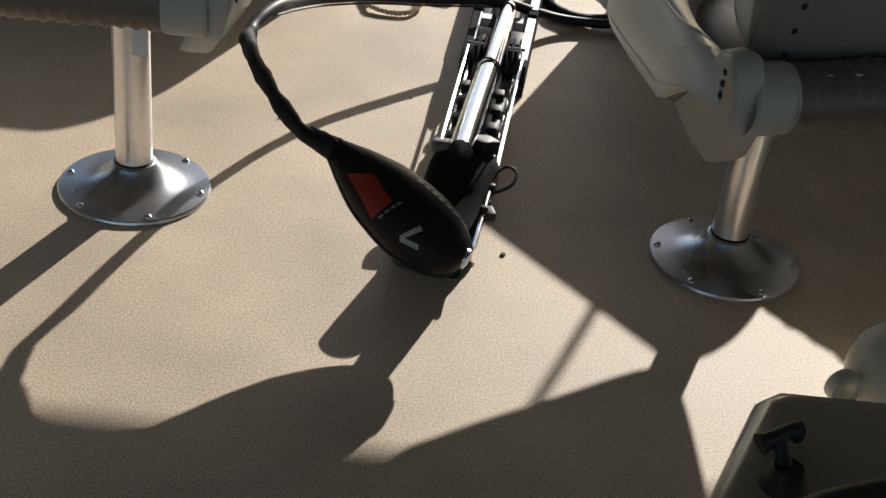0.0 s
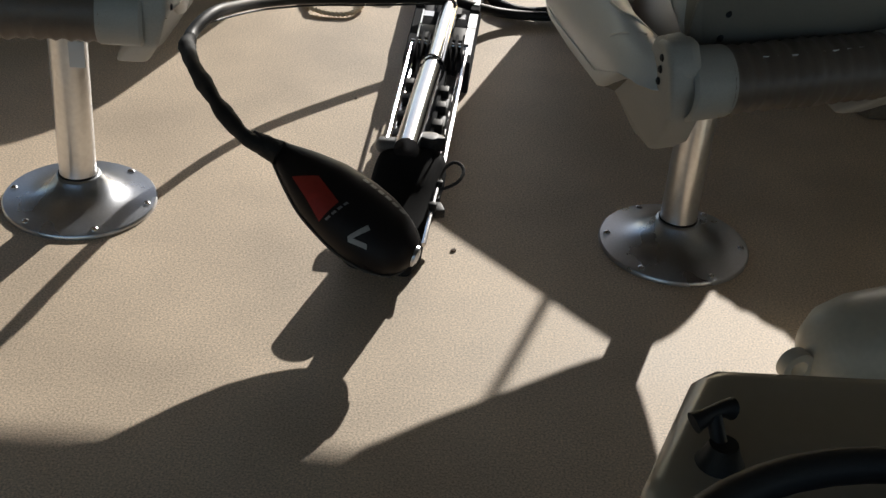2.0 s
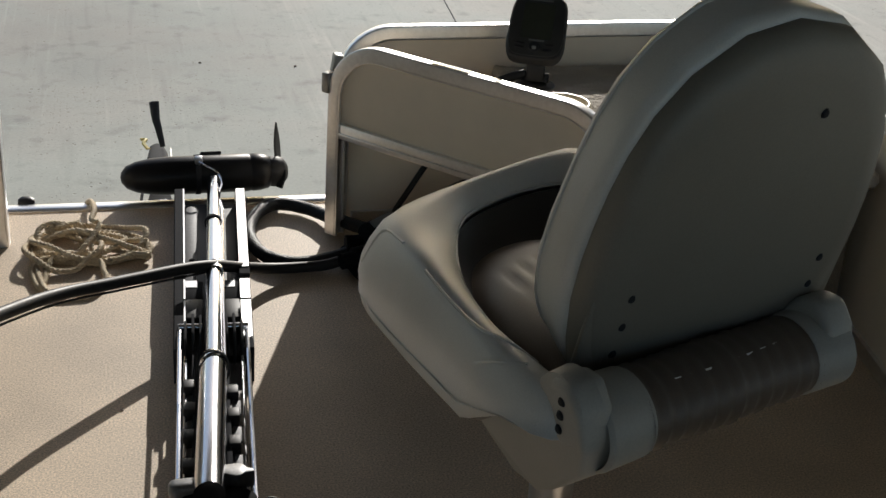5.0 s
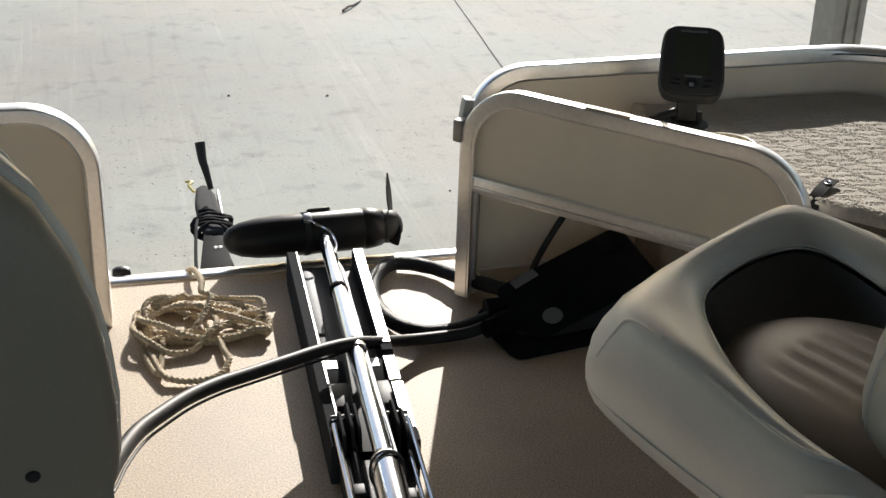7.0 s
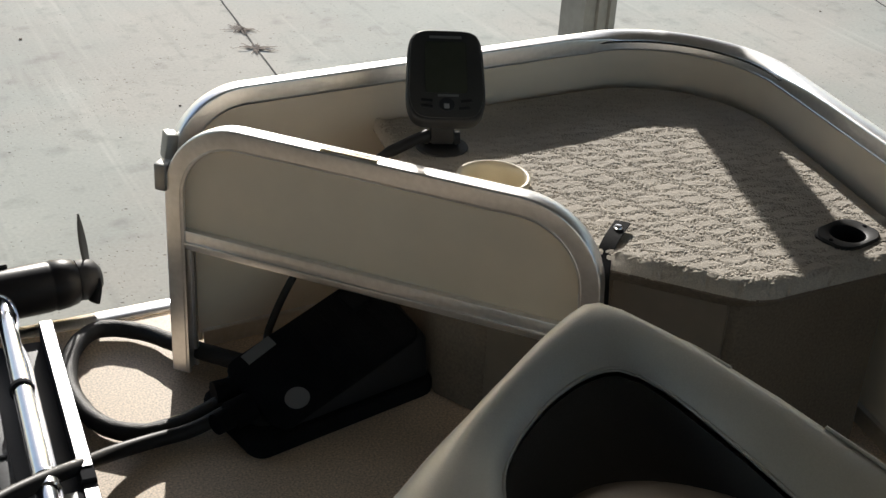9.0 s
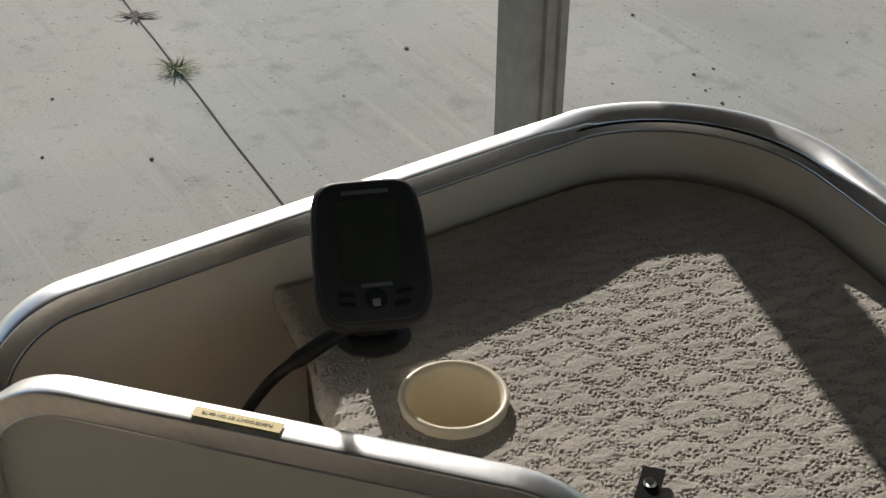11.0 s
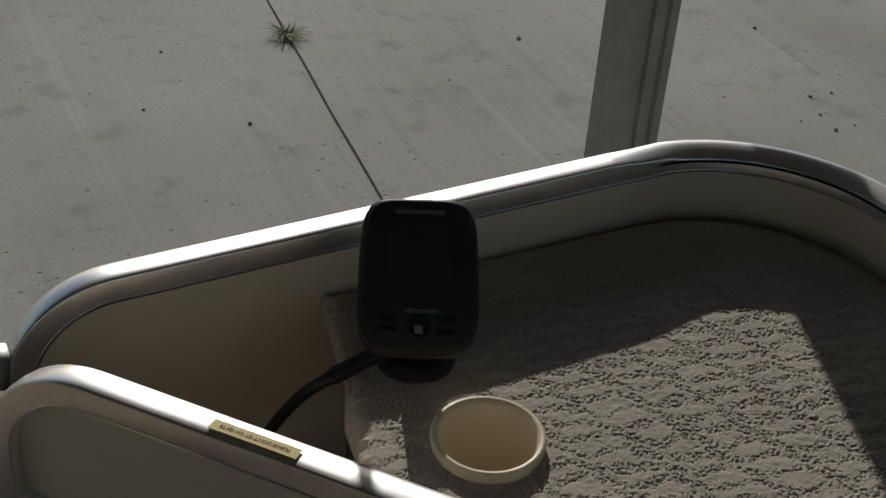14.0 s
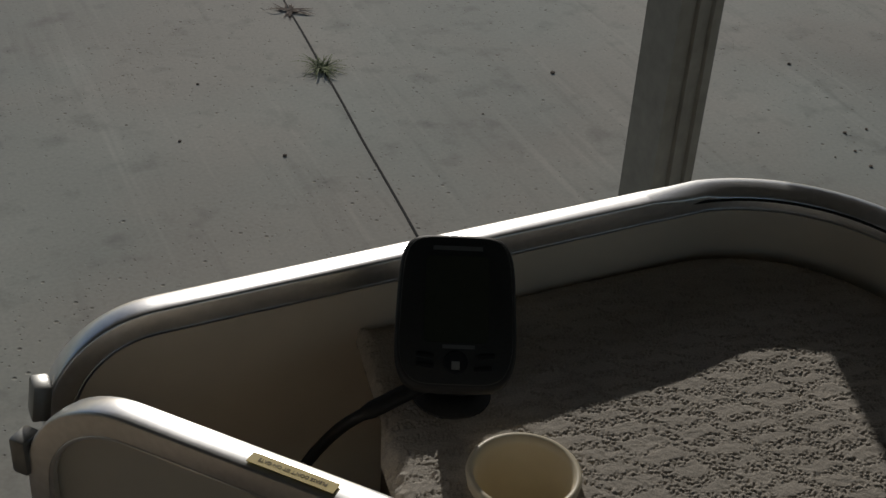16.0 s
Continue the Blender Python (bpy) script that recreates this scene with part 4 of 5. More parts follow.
    def slab(levels, drop=0.0):
        bm = bmesh.new()
        vs = []
        for sc, depth in levels:
            heights = [0.24 + (h - 0.24) * (sc if h > 0.24 else (1 + (sc - 1) * 0.9)) for _, h in contour]
            vs.append([bm.verts.new((x * sc * narrow(depth, z), depth, z - drop * max(0.0, 1 - z / 0.09))) for (x, _), z in zip(contour, heights)])
        for a, b in zip(vs, vs[1:]):
            for k in range(len(a)):
                j = (k + 1) % len(a)
                bm.faces.new((a[k], a[j], b[j], b[k]))
        bm.faces.new(vs[0][::-1]), bm.faces.new(vs[-1])
        bmesh.ops.recalc_face_normals(bm, faces=bm.faces[:])
        return bm

    lean = Matrix() if back else pose(0, -0.240, 0.505, 3, 0, 0) @ Matrix.Diagonal((1.06, 1, 1.01, 1))
    sh = part("back_shell", slab([(0.80, -0.062), (0.93, -0.058), (0.985, -0.045), (1.0, -0.028), (0.99, -0.014)], drop=0.05 if back else 0.0), SHELL, s, "grey plastic back shell", 50)
    sh.matrix_local = lean
    cu = part("back_cushion", slab([(0.985, -0.0135), (1.015, -0.006), (1.005, 0.02), (0.985, 0.050), (0.970, 0.078), (0.945, 0.094), (0.88, 0.106), (0.78, 0.108), (0.6, 0.092), (0.3, 0.080)]), VINYL, s, "light grey vinyl backrest cushion", 60)
    cu.matrix_local = lean
    pipe = [(x * 0.968 * narrow(0.08, h), 0.0800, 0.24 + (h - 0.24) * 0.968) for x, h in contour]
    part("piping", tube(pipe, 0.0028, 6, 0.02), VINYL, cu, "sewn piping round the backrest")
    for sg in (-1, 1):
        part("lug", box((0.052, 0.010, 0.125), (sg * 0.222, -0.052, 0.100), (0, 0, 8 * sg), bevel=0.004), SHELL, sh)
    for sg in (-1, 1):
        for h in (0.072, 0.117, 0.162):
            part("screw", lathe([(0, 0.005), (0.005, 0.004), (0.0075, 0.0)], 12, (sg * 0.185, -0.060, h), (90, 0, 0)), BLACKMETAL, sh)
    part("screw", lathe([(0, 0.005), (0.005, 0.004), (0.0075, 0.0)], 12, (0.06, -0.0615, 0.40), (90, 0, 0)), BLACKMETAL, sh)
    for o in s.children:
        if o.name.split(".")[0] in ("base_plate", "pole", "collar"):
            continue
        own = back and o.name.split(".")[0] in ("back_shell", "back_cushion")
        skew = pose(*at, 0, 0, turn).inverted() @ back if own else SKEW @ Matrix.Translation(shift)
        for q in o.children:
            q.data.transform(skew @ o.matrix_basis @ q.matrix_basis)
            q.matrix_basis = Matrix()
        o.data.transform(skew @ o.matrix_basis)
        o.matrix_basis = Matrix()
    return s


pedestal_seat((0.655, 2.045, 0), 24, "light grey vinyl boat seat with black hollow on an aluminium pedestal", (0.035, 0.005, 0.015), Matrix(((1.0, 0.328, 0, -0.023), (-0.046, 1.27, 0, -0.015), (0, -0.12, 1, 0.015), (0, 0, 0, 1))),
              pose(0.725, 1.845, 0.518, 13.8, 0, 16.3) @ Matrix.Diagonal((0.855, 0.904, 1.028, 1)))
pedestal_seat((-0.528, 2.055, 0), 4, "light grey vinyl boat seat with folding back on an aluminium pedestal", (-0.035, 0.0, 0.035))


# ---------------------------------------------------------------- trolling motor
def trolling_motor():
    m = thing("trolling_motor", "black bow trolling motor stowed flat on its deck mount", "trolling motor", (0.2165, 3.477, 0.030), -3.9)
    # local: y runs forward, 0 near the front of the mount; the deck is 30 mm below
    ease = lambda y: 0.0865 - 0.010 * max(0.0, -y)
    for sg in (-1, 1):
        for y0, y1, tall in ((-0.47, 0.008, 0.050), (-0.66, -0.475, 0.044), (-0.80, -0.66, 0.050)):
            out = [Vector((sg * (ease(y) - 0.0115), y, 0)) for y in (y1, (y0 + y1) / 2, y0)]
            part("side_rail", sweep([(-0.0125, -0.0295), (0.0125, -0.0295), (0.0125, tall - 0.003), (0.010, tall), (-0.010, tall), (-0.0125, tall - 0.003)], out), RAILBLACK, m, "black anodised side rail")
        # bright run along the rail: a wide aluminium strip to starboard, a thin one to port
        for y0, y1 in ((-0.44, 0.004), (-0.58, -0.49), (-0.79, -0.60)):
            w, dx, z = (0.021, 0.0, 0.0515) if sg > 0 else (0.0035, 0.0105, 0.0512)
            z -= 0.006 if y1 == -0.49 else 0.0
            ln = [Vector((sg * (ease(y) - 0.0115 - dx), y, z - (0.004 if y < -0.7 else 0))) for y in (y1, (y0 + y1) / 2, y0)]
            part("bare_edge", sweep([(-w / 2, -0.001), (w / 2, -0.001), (w / 2, 0.001), (-w / 2, 0.001)], ln), ALUMINIUM, m, "bright aluminium strip along the rail")
        for k, x in enumerate((0.026, 0.041, 0.056)):
            part("link_plate", prism(rounded(0.060 + 0.02 * (k % 2), 0.115, 0.026), -0.0025, 0.0025, bevel=0.001), RAILBLACK, m).matrix_local = pose(sg * x, -0.735 - 0.012 * k, 0.040, 0, 90, 0)
        part("pin", lathe([(0, 0.024), (0.007, 0.024), (0.007, -0.024), (0, -0.024)], 14, (sg * 0.046, -0.715, 0.052), (0, 90, 0)), CHROME, m)
        for y in (-0.95, -1.03, -1.12, -1.21):
            part("cross_block", box((0.022, 0.030, 0.030), (sg * 0.040 - 0.008, y - 0.012 * sg, 0.040), bevel=0.003), BLACK, m)
        # added grey plates stand for the gaps where the deck shows through
        for y in (-0.985, -1.075, -1.165):
            part("keeper", box((0.018, 0.048, 0.004), (sg * 0.045 - 0.006, y - 0.012 * sg, 0.034), (0, 10 * sg, 0), bevel=0.001), DULL, m, "grey plate standing for the gap beside the sleeve")
        part("inner_rail", box((0.010, 0.56, 0.040), (sg * 0.030 - 0.008, -1.06, 0.028), bevel=0.002), RAILBLACK, m)
        part("gas_rod", tube([(sg * 0.067, -0.74, 0.056), (sg * 0.063 - 0.002, -1.32, 0.056)], 0.0045, 8, smooth_line=False), CHROME, m)
        part("lower_rod", tube([(sg * 0.056, -0.82, 0.040), (sg * 0.052 - 0.002, -1.34, 0.040)], 0.0035, 8, smooth_line=False), CHROME, m)
    part("tray", box((0.150, 0.80, 0.038), (0, -0.392, -0.0105), bevel=0.002), BLACK, m)
    part("rear_tray", box((0.124, 0.62, 0.038), (-0.002, -1.07, -0.0105), bevel=0.002), BLACK, m)
    plate = part("slot_plate", prism([(-0.061, -0.46), (-0.033, -0.46), (-0.033, -0.040), (-0.038, -0.026), (-0.047, -0.021), (-0.056, -0.026), (-0.061, -0.040)], 0.011, 0.015, bevel=0.001), DULL, m, "dull grey slot plate")
    part("screw", lathe([(0, 0.0035), (0.004, 0.0032), (0.007, 0.001), (0.007, 0)], 14, (-0.044, -0.33, 0.015)), RAILBLACK, plate)
    for x, w in ((-0.040, 0.040), (0.042, 0.036)):
        blk = part("latch_block", box((w, 0.085, 0.034), (x, -0.615, 0.025), bevel=0.004), BLACK, m)
        part("latch_plate", box((w, 0.080, 0.030), (x, -0.525, 0.022), (6, 0, 0), bevel=0.003), RAILBLACK, m)
        # bright aluminium strip drawn for the plate's front edge
        part("latch_label", box((w * 0.62, 0.026, 0.0015), (x - w * 0.12, -0.500, 0.0400), (6, 0, 0)), ALUMINIUM, m, "small bright strip at the latch plate's front edge")
    part("shaft", tube([(0.012, 0.125, 0.036), (0.006, -0.3, 0.058), (-0.002, -0.93, 0.088)], 0.0170, 24, 0.1), CHROME, m, "polished steel shaft")
    part("shaft_sleeve", tube([(-0.002, -0.925, 0.088), (-0.008, -1.12, 0.094), (-0.014, -1.36, 0.102)], 0.0255, 28, 0.1), CHROME, m, "thicker polished shaft sleeve")
    for y, w, mat in ((-0.205, 0.007, RAILBLACK), (-0.47, 0.006, CHROME), (-0.50, 0.010, CHROME)):
        z = 0.0535 - 0.0475 * (y + 0.205)
        part("collar", lathe([(0.0172, -w), (0.0205, -w * 0.7), (0.0205, w * 0.7), (0.0172, w)], 28, (0.006, y, z), (87, 0, 0)), mat, m)
    part("sleeve_end", lathe([(0.0175, -0.022), (0.023, -0.018), (0.0275, -0.004), (0.0280, 0.010), (0.0255, 0.012)], 28, (-0.002, -0.925, 0.0880), (90, 0, 10)), CHROME, m)
    part("cable_tie", tube([(-0.003 + 0.0295 * math.cos(2 * math.pi * k / 20), -0.945 + 0.016 * math.sin(2 * math.pi * k / 20), 0.0885 + 0.0295 * math.sin(2 * math.pi * k / 20)) for k in range(20)], 0.0022, 6, 0.006, closed=True), BLACK, m)
    # lower unit lies across, just ahead of the deck's edge
    R = 0.050
    prof = [(0.0, -0.208), (0.014, -0.205), (0.029, -0.193), (0.040, -0.168), (0.047, -0.130), (R, -0.085), (R, 0.12), (0.0485, 0.124), (0.0485, 0.128), (R, 0.132), (0.0485, 0.152), (0.044, 0.172), (0.038, 0.178), (0.0, 0.180)]
    low = part("lower_unit", lathe(prof, 48, (0.0, 0.0, 0.0), (0, 90, 0)), MOTORBLACK, m, "black torpedo-shaped motor housing")
    low.matrix_local = pose(-0.019, 0.148, 0.032, 0, 0, 6)
    part("band", lathe([(R + 0.0005, -0.007), (R + 0.002, -0.006), (R + 0.002, 0.006), (R + 0.0005, 0.007)], 48, (-0.012, 0, 0), (0, 90, 0)), RAILBLACK, low)
    part("clamp", box((0.020, 0.026, 0.010), (-0.010, -0.022, 0.049), (25, 0, 0), bevel=0.003), ALUMINIUM, low, "bright clamp")
    part("skeg", box((0.055, 0.030, 0.010), (0.026, 0.030, 0.044), (-32, 0, 0), bevel=0.004), BLACK, low)
    hub = part("propeller_hub", lathe([(0.040, -0.004), (0.041, 0.010), (0.036, 0.030), (0.020, 0.042), (0.0, 0.044)], 28, (0.182, 0, 0), (0, 90, 0)), BLACK, low)
    for a, reach in ((28, 0.100), (-105, 0.035)):
        bm = bmesh.new()
        rows = []
        for i in range(9):
            r = 0.028 + reach * i / 8
            w = 0.027 * (1 - (i / 8) ** 1.6 * 0.94)
            tw = radians(66 - 18 * i / 8)
            row = []
            for q in (-1, -0.4, 0.4, 1):
                th = 0.0024 * (1 - abs(q) * 0.7)
                row.append((q * w * math.cos(tw), q * w * math.sin(tw) - 0.010 * (i / 8) ** 2, th))
            rows.append([bm.verts.new((0.020 + x + t, y, r)) for x, y, t in row] + [bm.verts.new((0.020 + x - t, y, r)) for x, y, t in reversed(row)])
        for p, q in zip(rows, rows[1:]):
            for k in range(8):
                bm.faces.new((p[k], p[(k + 1) % 8], q[(k + 1) % 8], q[k]))
        bm.faces.new(rows[0][::-1]), bm.faces.new(rows[-1])
        bmesh.ops.recalc_face_normals(bm, faces=bm.faces[:])
        bm.transform(pose(0.182, 0, 0) @ pose(0, 0, 0, -a, 0, 0))
        part("blade", bm, BLACK, hub, smooth=60)
    part("motor_wire", tube([(-0.025, 0.105, 0.083), (-0.005, 0.085, 0.080), (0.022, 0.075, 0.066), (0.030, 0.03, 0.054), (0.020, -0.04, 0.052), (0.029, -0.12, 0.054), (0.026, -0.30, 0.060), (0.022, -0.60, 0.075), (0.020, -0.90, 0.088)], 0.0028, 8), CHROME, m, "thin bright wire along the shaft")
    # steering housing behind the mount: high ahead, falling away to the rear
    bm = bmesh.new()
    secs = [(-1.300, 0.066, 0.066, 0.070), (-1.325, 0.072, 0.066, 0.090), (-1.355, 0.076, 0.062, 0.090), (-1.42, 0.082, 0.050, 0.058), (-1.50, 0.082, 0.046, 0.030), (-1.58, 0.060, 0.044, 0.016), (-1.62, 0.03, 0.03, 0.010)]
    rings = []
    z0 = -0.029
    for y, left, right, z1 in secs:
        ring = []
        for k in range(24):
            a = 2 * math.pi * k / 24
            cx, cz = math.copysign(abs(math.cos(a)) ** 0.5, math.cos(a)), math.copysign(abs(math.sin(a)) ** 0.5, math.sin(a))
            ring.append(bm.verts.new(((right - left) / 2 + (left + right) / 2 * cx, y, (z0 + z1) / 2 + (z1 - z0) / 2 * cz)))
        rings.append(ring)
    for p, q in zip(rings, rings[1:]):
        for k in range(24):
            bm.faces.new((p[k], p[(k + 1) % 24], q[(k + 1) % 24], q[k]))
    bm.faces.new(rings[0][::-1]), bm.faces.new(rings[-1])
    bmesh.ops.recalc_face_normals(bm, faces=bm.faces[:])
    part("steering_housing", bm, MATTE, m, smooth=60)
    # yoke and knob tops get a paler grey for the sun on them
    part("yoke", box((0.060, 0.040, 0.030), (-0.050, -1.318, 0.085), (-10, 0, 6), bevel=0.013, seg=4), LITGREY, m, "black yoke end coloured a sunlit grey")
    wave = [((0.034 + 0.0045 * math.cos(k * 2 * math.pi / 40 * 5)) * math.cos(2 * math.pi * k / 40), (0.019 + 0.003 * math.cos(k * 2 * math.pi / 40 * 5)) * math.sin(2 * math.pi * k / 40)) for k in range(40)]
    part("clamp_knob", prism(wave, -0.020, 0.008, bevel=0.003), BLACK, m, "lobed clamp knob, its face coloured a sunlit grey").matrix_local = pose(0.022, -1.300, 0.098, -6, 0, -8)
    part("knob_face", prism([(x * 0.96, y * 0.96) for x, y in wave], 0.0, 0.0014, bevel=0.0006), LITGREY, m, "knob face coloured a sunlit grey").matrix_local = pose(0.022, -1.300, 0.098, -6, 0, -8) @ pose(0, 0, 0.0081)
    part("lift_rod", tube([(0.058, -1.30, 0.046), (0.052, -1.47, 0.040), (0.047, -1.60, 0.034)], 0.0048, 8), CHROME, m)
    for y in (-1.385, -1.475):
        part("rod_clip", box((0.016, 0.012, 0.018), (0.057 + 0.055 * (y + 1.385), y, 0.044), bevel=0.003), BLACK, m)
    part("pull_loop", tube([(0.050, -1.385, 0.040), (0.062, -1.352, 0.058), (0.080, -1.328, 0.066), (0.098, -1.335, 0.064), (0.103, -1.358, 0.058), (0.092, -1.382, 0.050), (0.070, -1.394, 0.042), (0.050, -1.398, 0.036)], 0.0035, 8), RUBBER, m)
    part("tilt_tab", box((0.022, 0.034, 0.020), (0.062, -1.455, 0.026), (0, 0, 20), bevel=0.004), BLACK, m)
    return m


trolling_motor()


def control_head():
    """The teardrop control head on the motor's shaft, its tail towards the cable."""
    h = thing("control_head", "black teardrop trolling motor control head with red panel", "motor control head", (0.02, 1.79, 0.175))
    h.matrix_world = pose(0.022, 1.795, 0.178, 0, 22, -33) @ pose(0, 0, 0, 24, 0, 0)
    prof = [(0.0, -0.190), (0.013, -0.188), (0.022, -0.165), (0.043, -0.115), (0.061, -0.060), (0.069, 0.0), (0.070, 0.045), (0.062, 0.090), (0.046, 0.125), (0.026, 0.142), (0.0, 0.147)]
    off = -0.005
    zs = [z for _, z in prof]
    fine = [(-0.19 + 0.337 * (1 - math.cos(math.pi * k / 40)) / 2) for k in range(41)]
    bm = lathe([(max(0.0, float(np.interp(z, zs, [r for r, _ in prof]))), z) for z in fine], 56, (0, 0, 0), (0, 90, 0))
    bmesh.ops.smooth_vert(bm, verts=[v for v in bm.verts if abs(v.co.x) < 0.18], factor=0.5, use_axis_x=False, use_axis_y=True, use_axis_z=True)
    for v in bm.verts:
        v.co.z *= 0.80 if v.co.z > 0 else 0.92
        v.co.y = v.co.y * 1.04 + off
    part("housing", bm, HEADBLACK, h, smooth=60)
    rim = [(z, 1.045 * r) for r, z in prof[1:-1]]
    part("seam", tube([(x, y + off, -0.004) for x, y in rim] + [(x, -y + off, -0.004) for x, y in rim[::-1]], 0.0030, 6, 0.012, closed=True), BLACKVINYL, h)

    def decal(name, pts, mat, label=""):
        bm = bmesh.new()
        def top(x, y):
            r = np.interp(x, [z for _, z in prof], [r for r, _ in prof])
            return 0.80 * math.sqrt(max(0, r * r - ((y - off) / 1.04) ** 2)) + 0.0022
        n = 6
        (x0, y0), (x1, y1), (x2, y2), (x3, y3) = pts
        vs = {}
        for i in range(n + 1):
            for j in range(n + 1):
                u, v = i / n, j / n
                x = (x0 * (1 - u) + x1 * u) * (1 - v) + (x3 * (1 - u) + x2 * u) * v
                y = (y0 * (1 - u) + y1 * u) * (1 - v) + (y3 * (1 - u) + y2 * u) * v
                vs[i, j] = bm.verts.new((x, y, top(x, y)))
        for i in range(n):
            for j in range(n):
                bm.faces.new((vs[i, j], vs[i + 1, j], vs[i + 1, j + 1], vs[i, j + 1]))
        bmesh.ops.recalc_face_normals(bm, faces=bm.faces[:])
        part(name, bm, mat, h, label)

    decal("red_panel", [(-0.108, -0.038), (-0.014, -0.067), (-0.008, -0.026), (-0.070, -0.012)], RED, "faded red panel")
    for k in range(4):
        u = k / 4
        decal("lettering_bar", [(-0.008 + 0.011 * u, -0.060 + 0.047 * u), (-0.003 + 0.011 * u, -0.060 + 0.047 * u), (-0.001 + 0.011 * u, -0.052 + 0.047 * u), (-0.006 + 0.011 * u, -0.052 + 0.047 * u)], GREYPRINT, "illegible grey lettering")
    for k in range(6):
        x = -0.012 + 0.0165 * k
        decal("lettering_bar", [(x, 0.039 + 0.06 * (x + 0.01)), (x + 0.0115, 0.0397 + 0.06 * (x + 0.01)), (x + 0.0120, 0.0465 + 0.06 * (x + 0.01)), (x + 0.0005, 0.0457 + 0.06 * (x + 0.01))], GREYPRINT, "illegible grey lettering")
    decal("chevron", [(0.044, -0.058), (0.053, -0.056), (0.067, -0.026), (0.058, -0.023)], PALEPRINT, "pale chevron stroke")
    decal("chevron", [(0.044, -0.058), (0.050, -0.063), (0.084, -0.052), (0.078, -0.046)], PALEPRINT, "pale chevron stroke")
    base = bmesh.new()
    lathe([(0.0, 0.0), (0.048, 0.0), (0.050, 0.01), (0.044, 0.03), (0.042, 0.10), (0.040, 0.13), (0.0, 0.14)], 28, (0.050, 1.918, 0.002), bm=base)
    base.transform(h.matrix_world.inverted())
    part("column", base, BLACK, h)
    part("end_cap", lathe([(0.020, 0.0), (0.019, 0.008), (0.010, 0.012), (0, 0.0125)], 32, (0.136, 0.012, 0.000), (0, 90, 20)), CAST, h, "small grey end cap")
    part("neck", lathe([(0.030, 0.0), (0.036, -0.06), (0.040, -0.11), (0.034, -0.125)], 24, (0.070, 0.025, -0.030), (20, 0, 0)), BLACK, h)
    return h


control_head()


def cables():
    """The steering cable: a lumpy taped length off the head, then smooth rubber over the motor to the pedal."""
    taped = [(-0.124, 1.868, 0.248), (-0.172, 1.876, 0.262), (-0.221, 1.935, 0.279), (-0.258, 1.991, 0.294), (-0.299, 2.073, 0.304), (-0.325, 2.15, 0.306), (-0.326, 2.188, 0.303)]
    lift = Vector((0.002, -0.012, 0.005))
    taped = [Vector(p) + lift * w for p, w in zip(taped, (0, 0.1, 0.5, 0.8, 1, 1, 1))]
    smooth = [(-0.327, 2.177, 0.303), (-0.327, 2.217, 0.305), (-0.314, 2.263, 0.312), (-0.296, 2.326, 0.308), (-0.276, 2.425, 0.279), (-0.246, 2.531, 0.248), (-0.207, 2.613, 0.224), (-0.159, 2.701, 0.197), (-0.102, 2.774, 0.174), (-0.045, 2.826, 0.157), (0.036, 2.888, 0.14), (0.118, 2.948, 0.124), (0.185, 2.99, 0.108), (0.247, 3.045, 0.074), (0.317, 3.105, 0.038), (0.388, 3.13, 0.024), (0.456, 3.132, 0.026), (0.515, 3.14, 0.038), (0.55, 3.148, 0.045)]
    smooth = [Vector(p) + lift * (1, 1, 1, 0.95, 0.7, 0.4, 0.2, 0.1)[k] if k < 8 else Vector(p) for k, p in enumerate(smooth)]
    c = thing("motor_cable", "thick black steering cable from motor head to foot pedal", "cable")
    part("sheath", tube(smooth, 0.0130, 16, 0.010), CABLE, c, "smooth black rubber sheath")
    part("tape_wrap", tube(taped, lambda k: 0.0150 + 0.0030 * noise.noise(Vector((k * 14.0, 2.0, 0))), 14, 0.006, lobes=2, depth=0.10, pitch=0.11), TAPE, c, "lumpy black tape wrapping")
    part("boot", tube([(-0.112, 1.862, 0.243), (-0.136, 1.871, 0.250), (-0.165, 1.884, 0.256)], lambda k: 0.0225 - 0.006 * k, 16, 0.005, lobes=7, depth=0.06, pitch=0.03), TAPE, c)
    thin = [Vector(p) + Vector((0.010, -0.008, -0.013)) * (1.0 if k else 0.4) for k, p in enumerate(smooth[2:12])] + [Vector(smooth[12]) + Vector((0, 0, -0.012))]
    part("thin_wire", tube(thin, 0.0026, 8), RUBBER, c, "thin black wire hugging the sheath")
    loop = [(0.60, 3.25, 0.05), (0.517, 3.385, 0.03), (0.463, 3.470, 0.022), (0.39, 3.506, 0.022), (0.33, 3.45, 0.022), (0.30, 3.338, 0.022), (0.315, 3.226, 0.022), (0.365, 3.170, 0.020), (0.43, 3.158, 0.022), (0.52, 3.172, 0.035), (0.57, 3.19, 0.05)]
    d = part("power_cable", tube(loop, 0.0165, 14, 0.012, lobes=6, depth=0.04, pitch=0.05), BRAID)
    tagged(d, "black braided power cable looped on the deck", "cable")


cables()


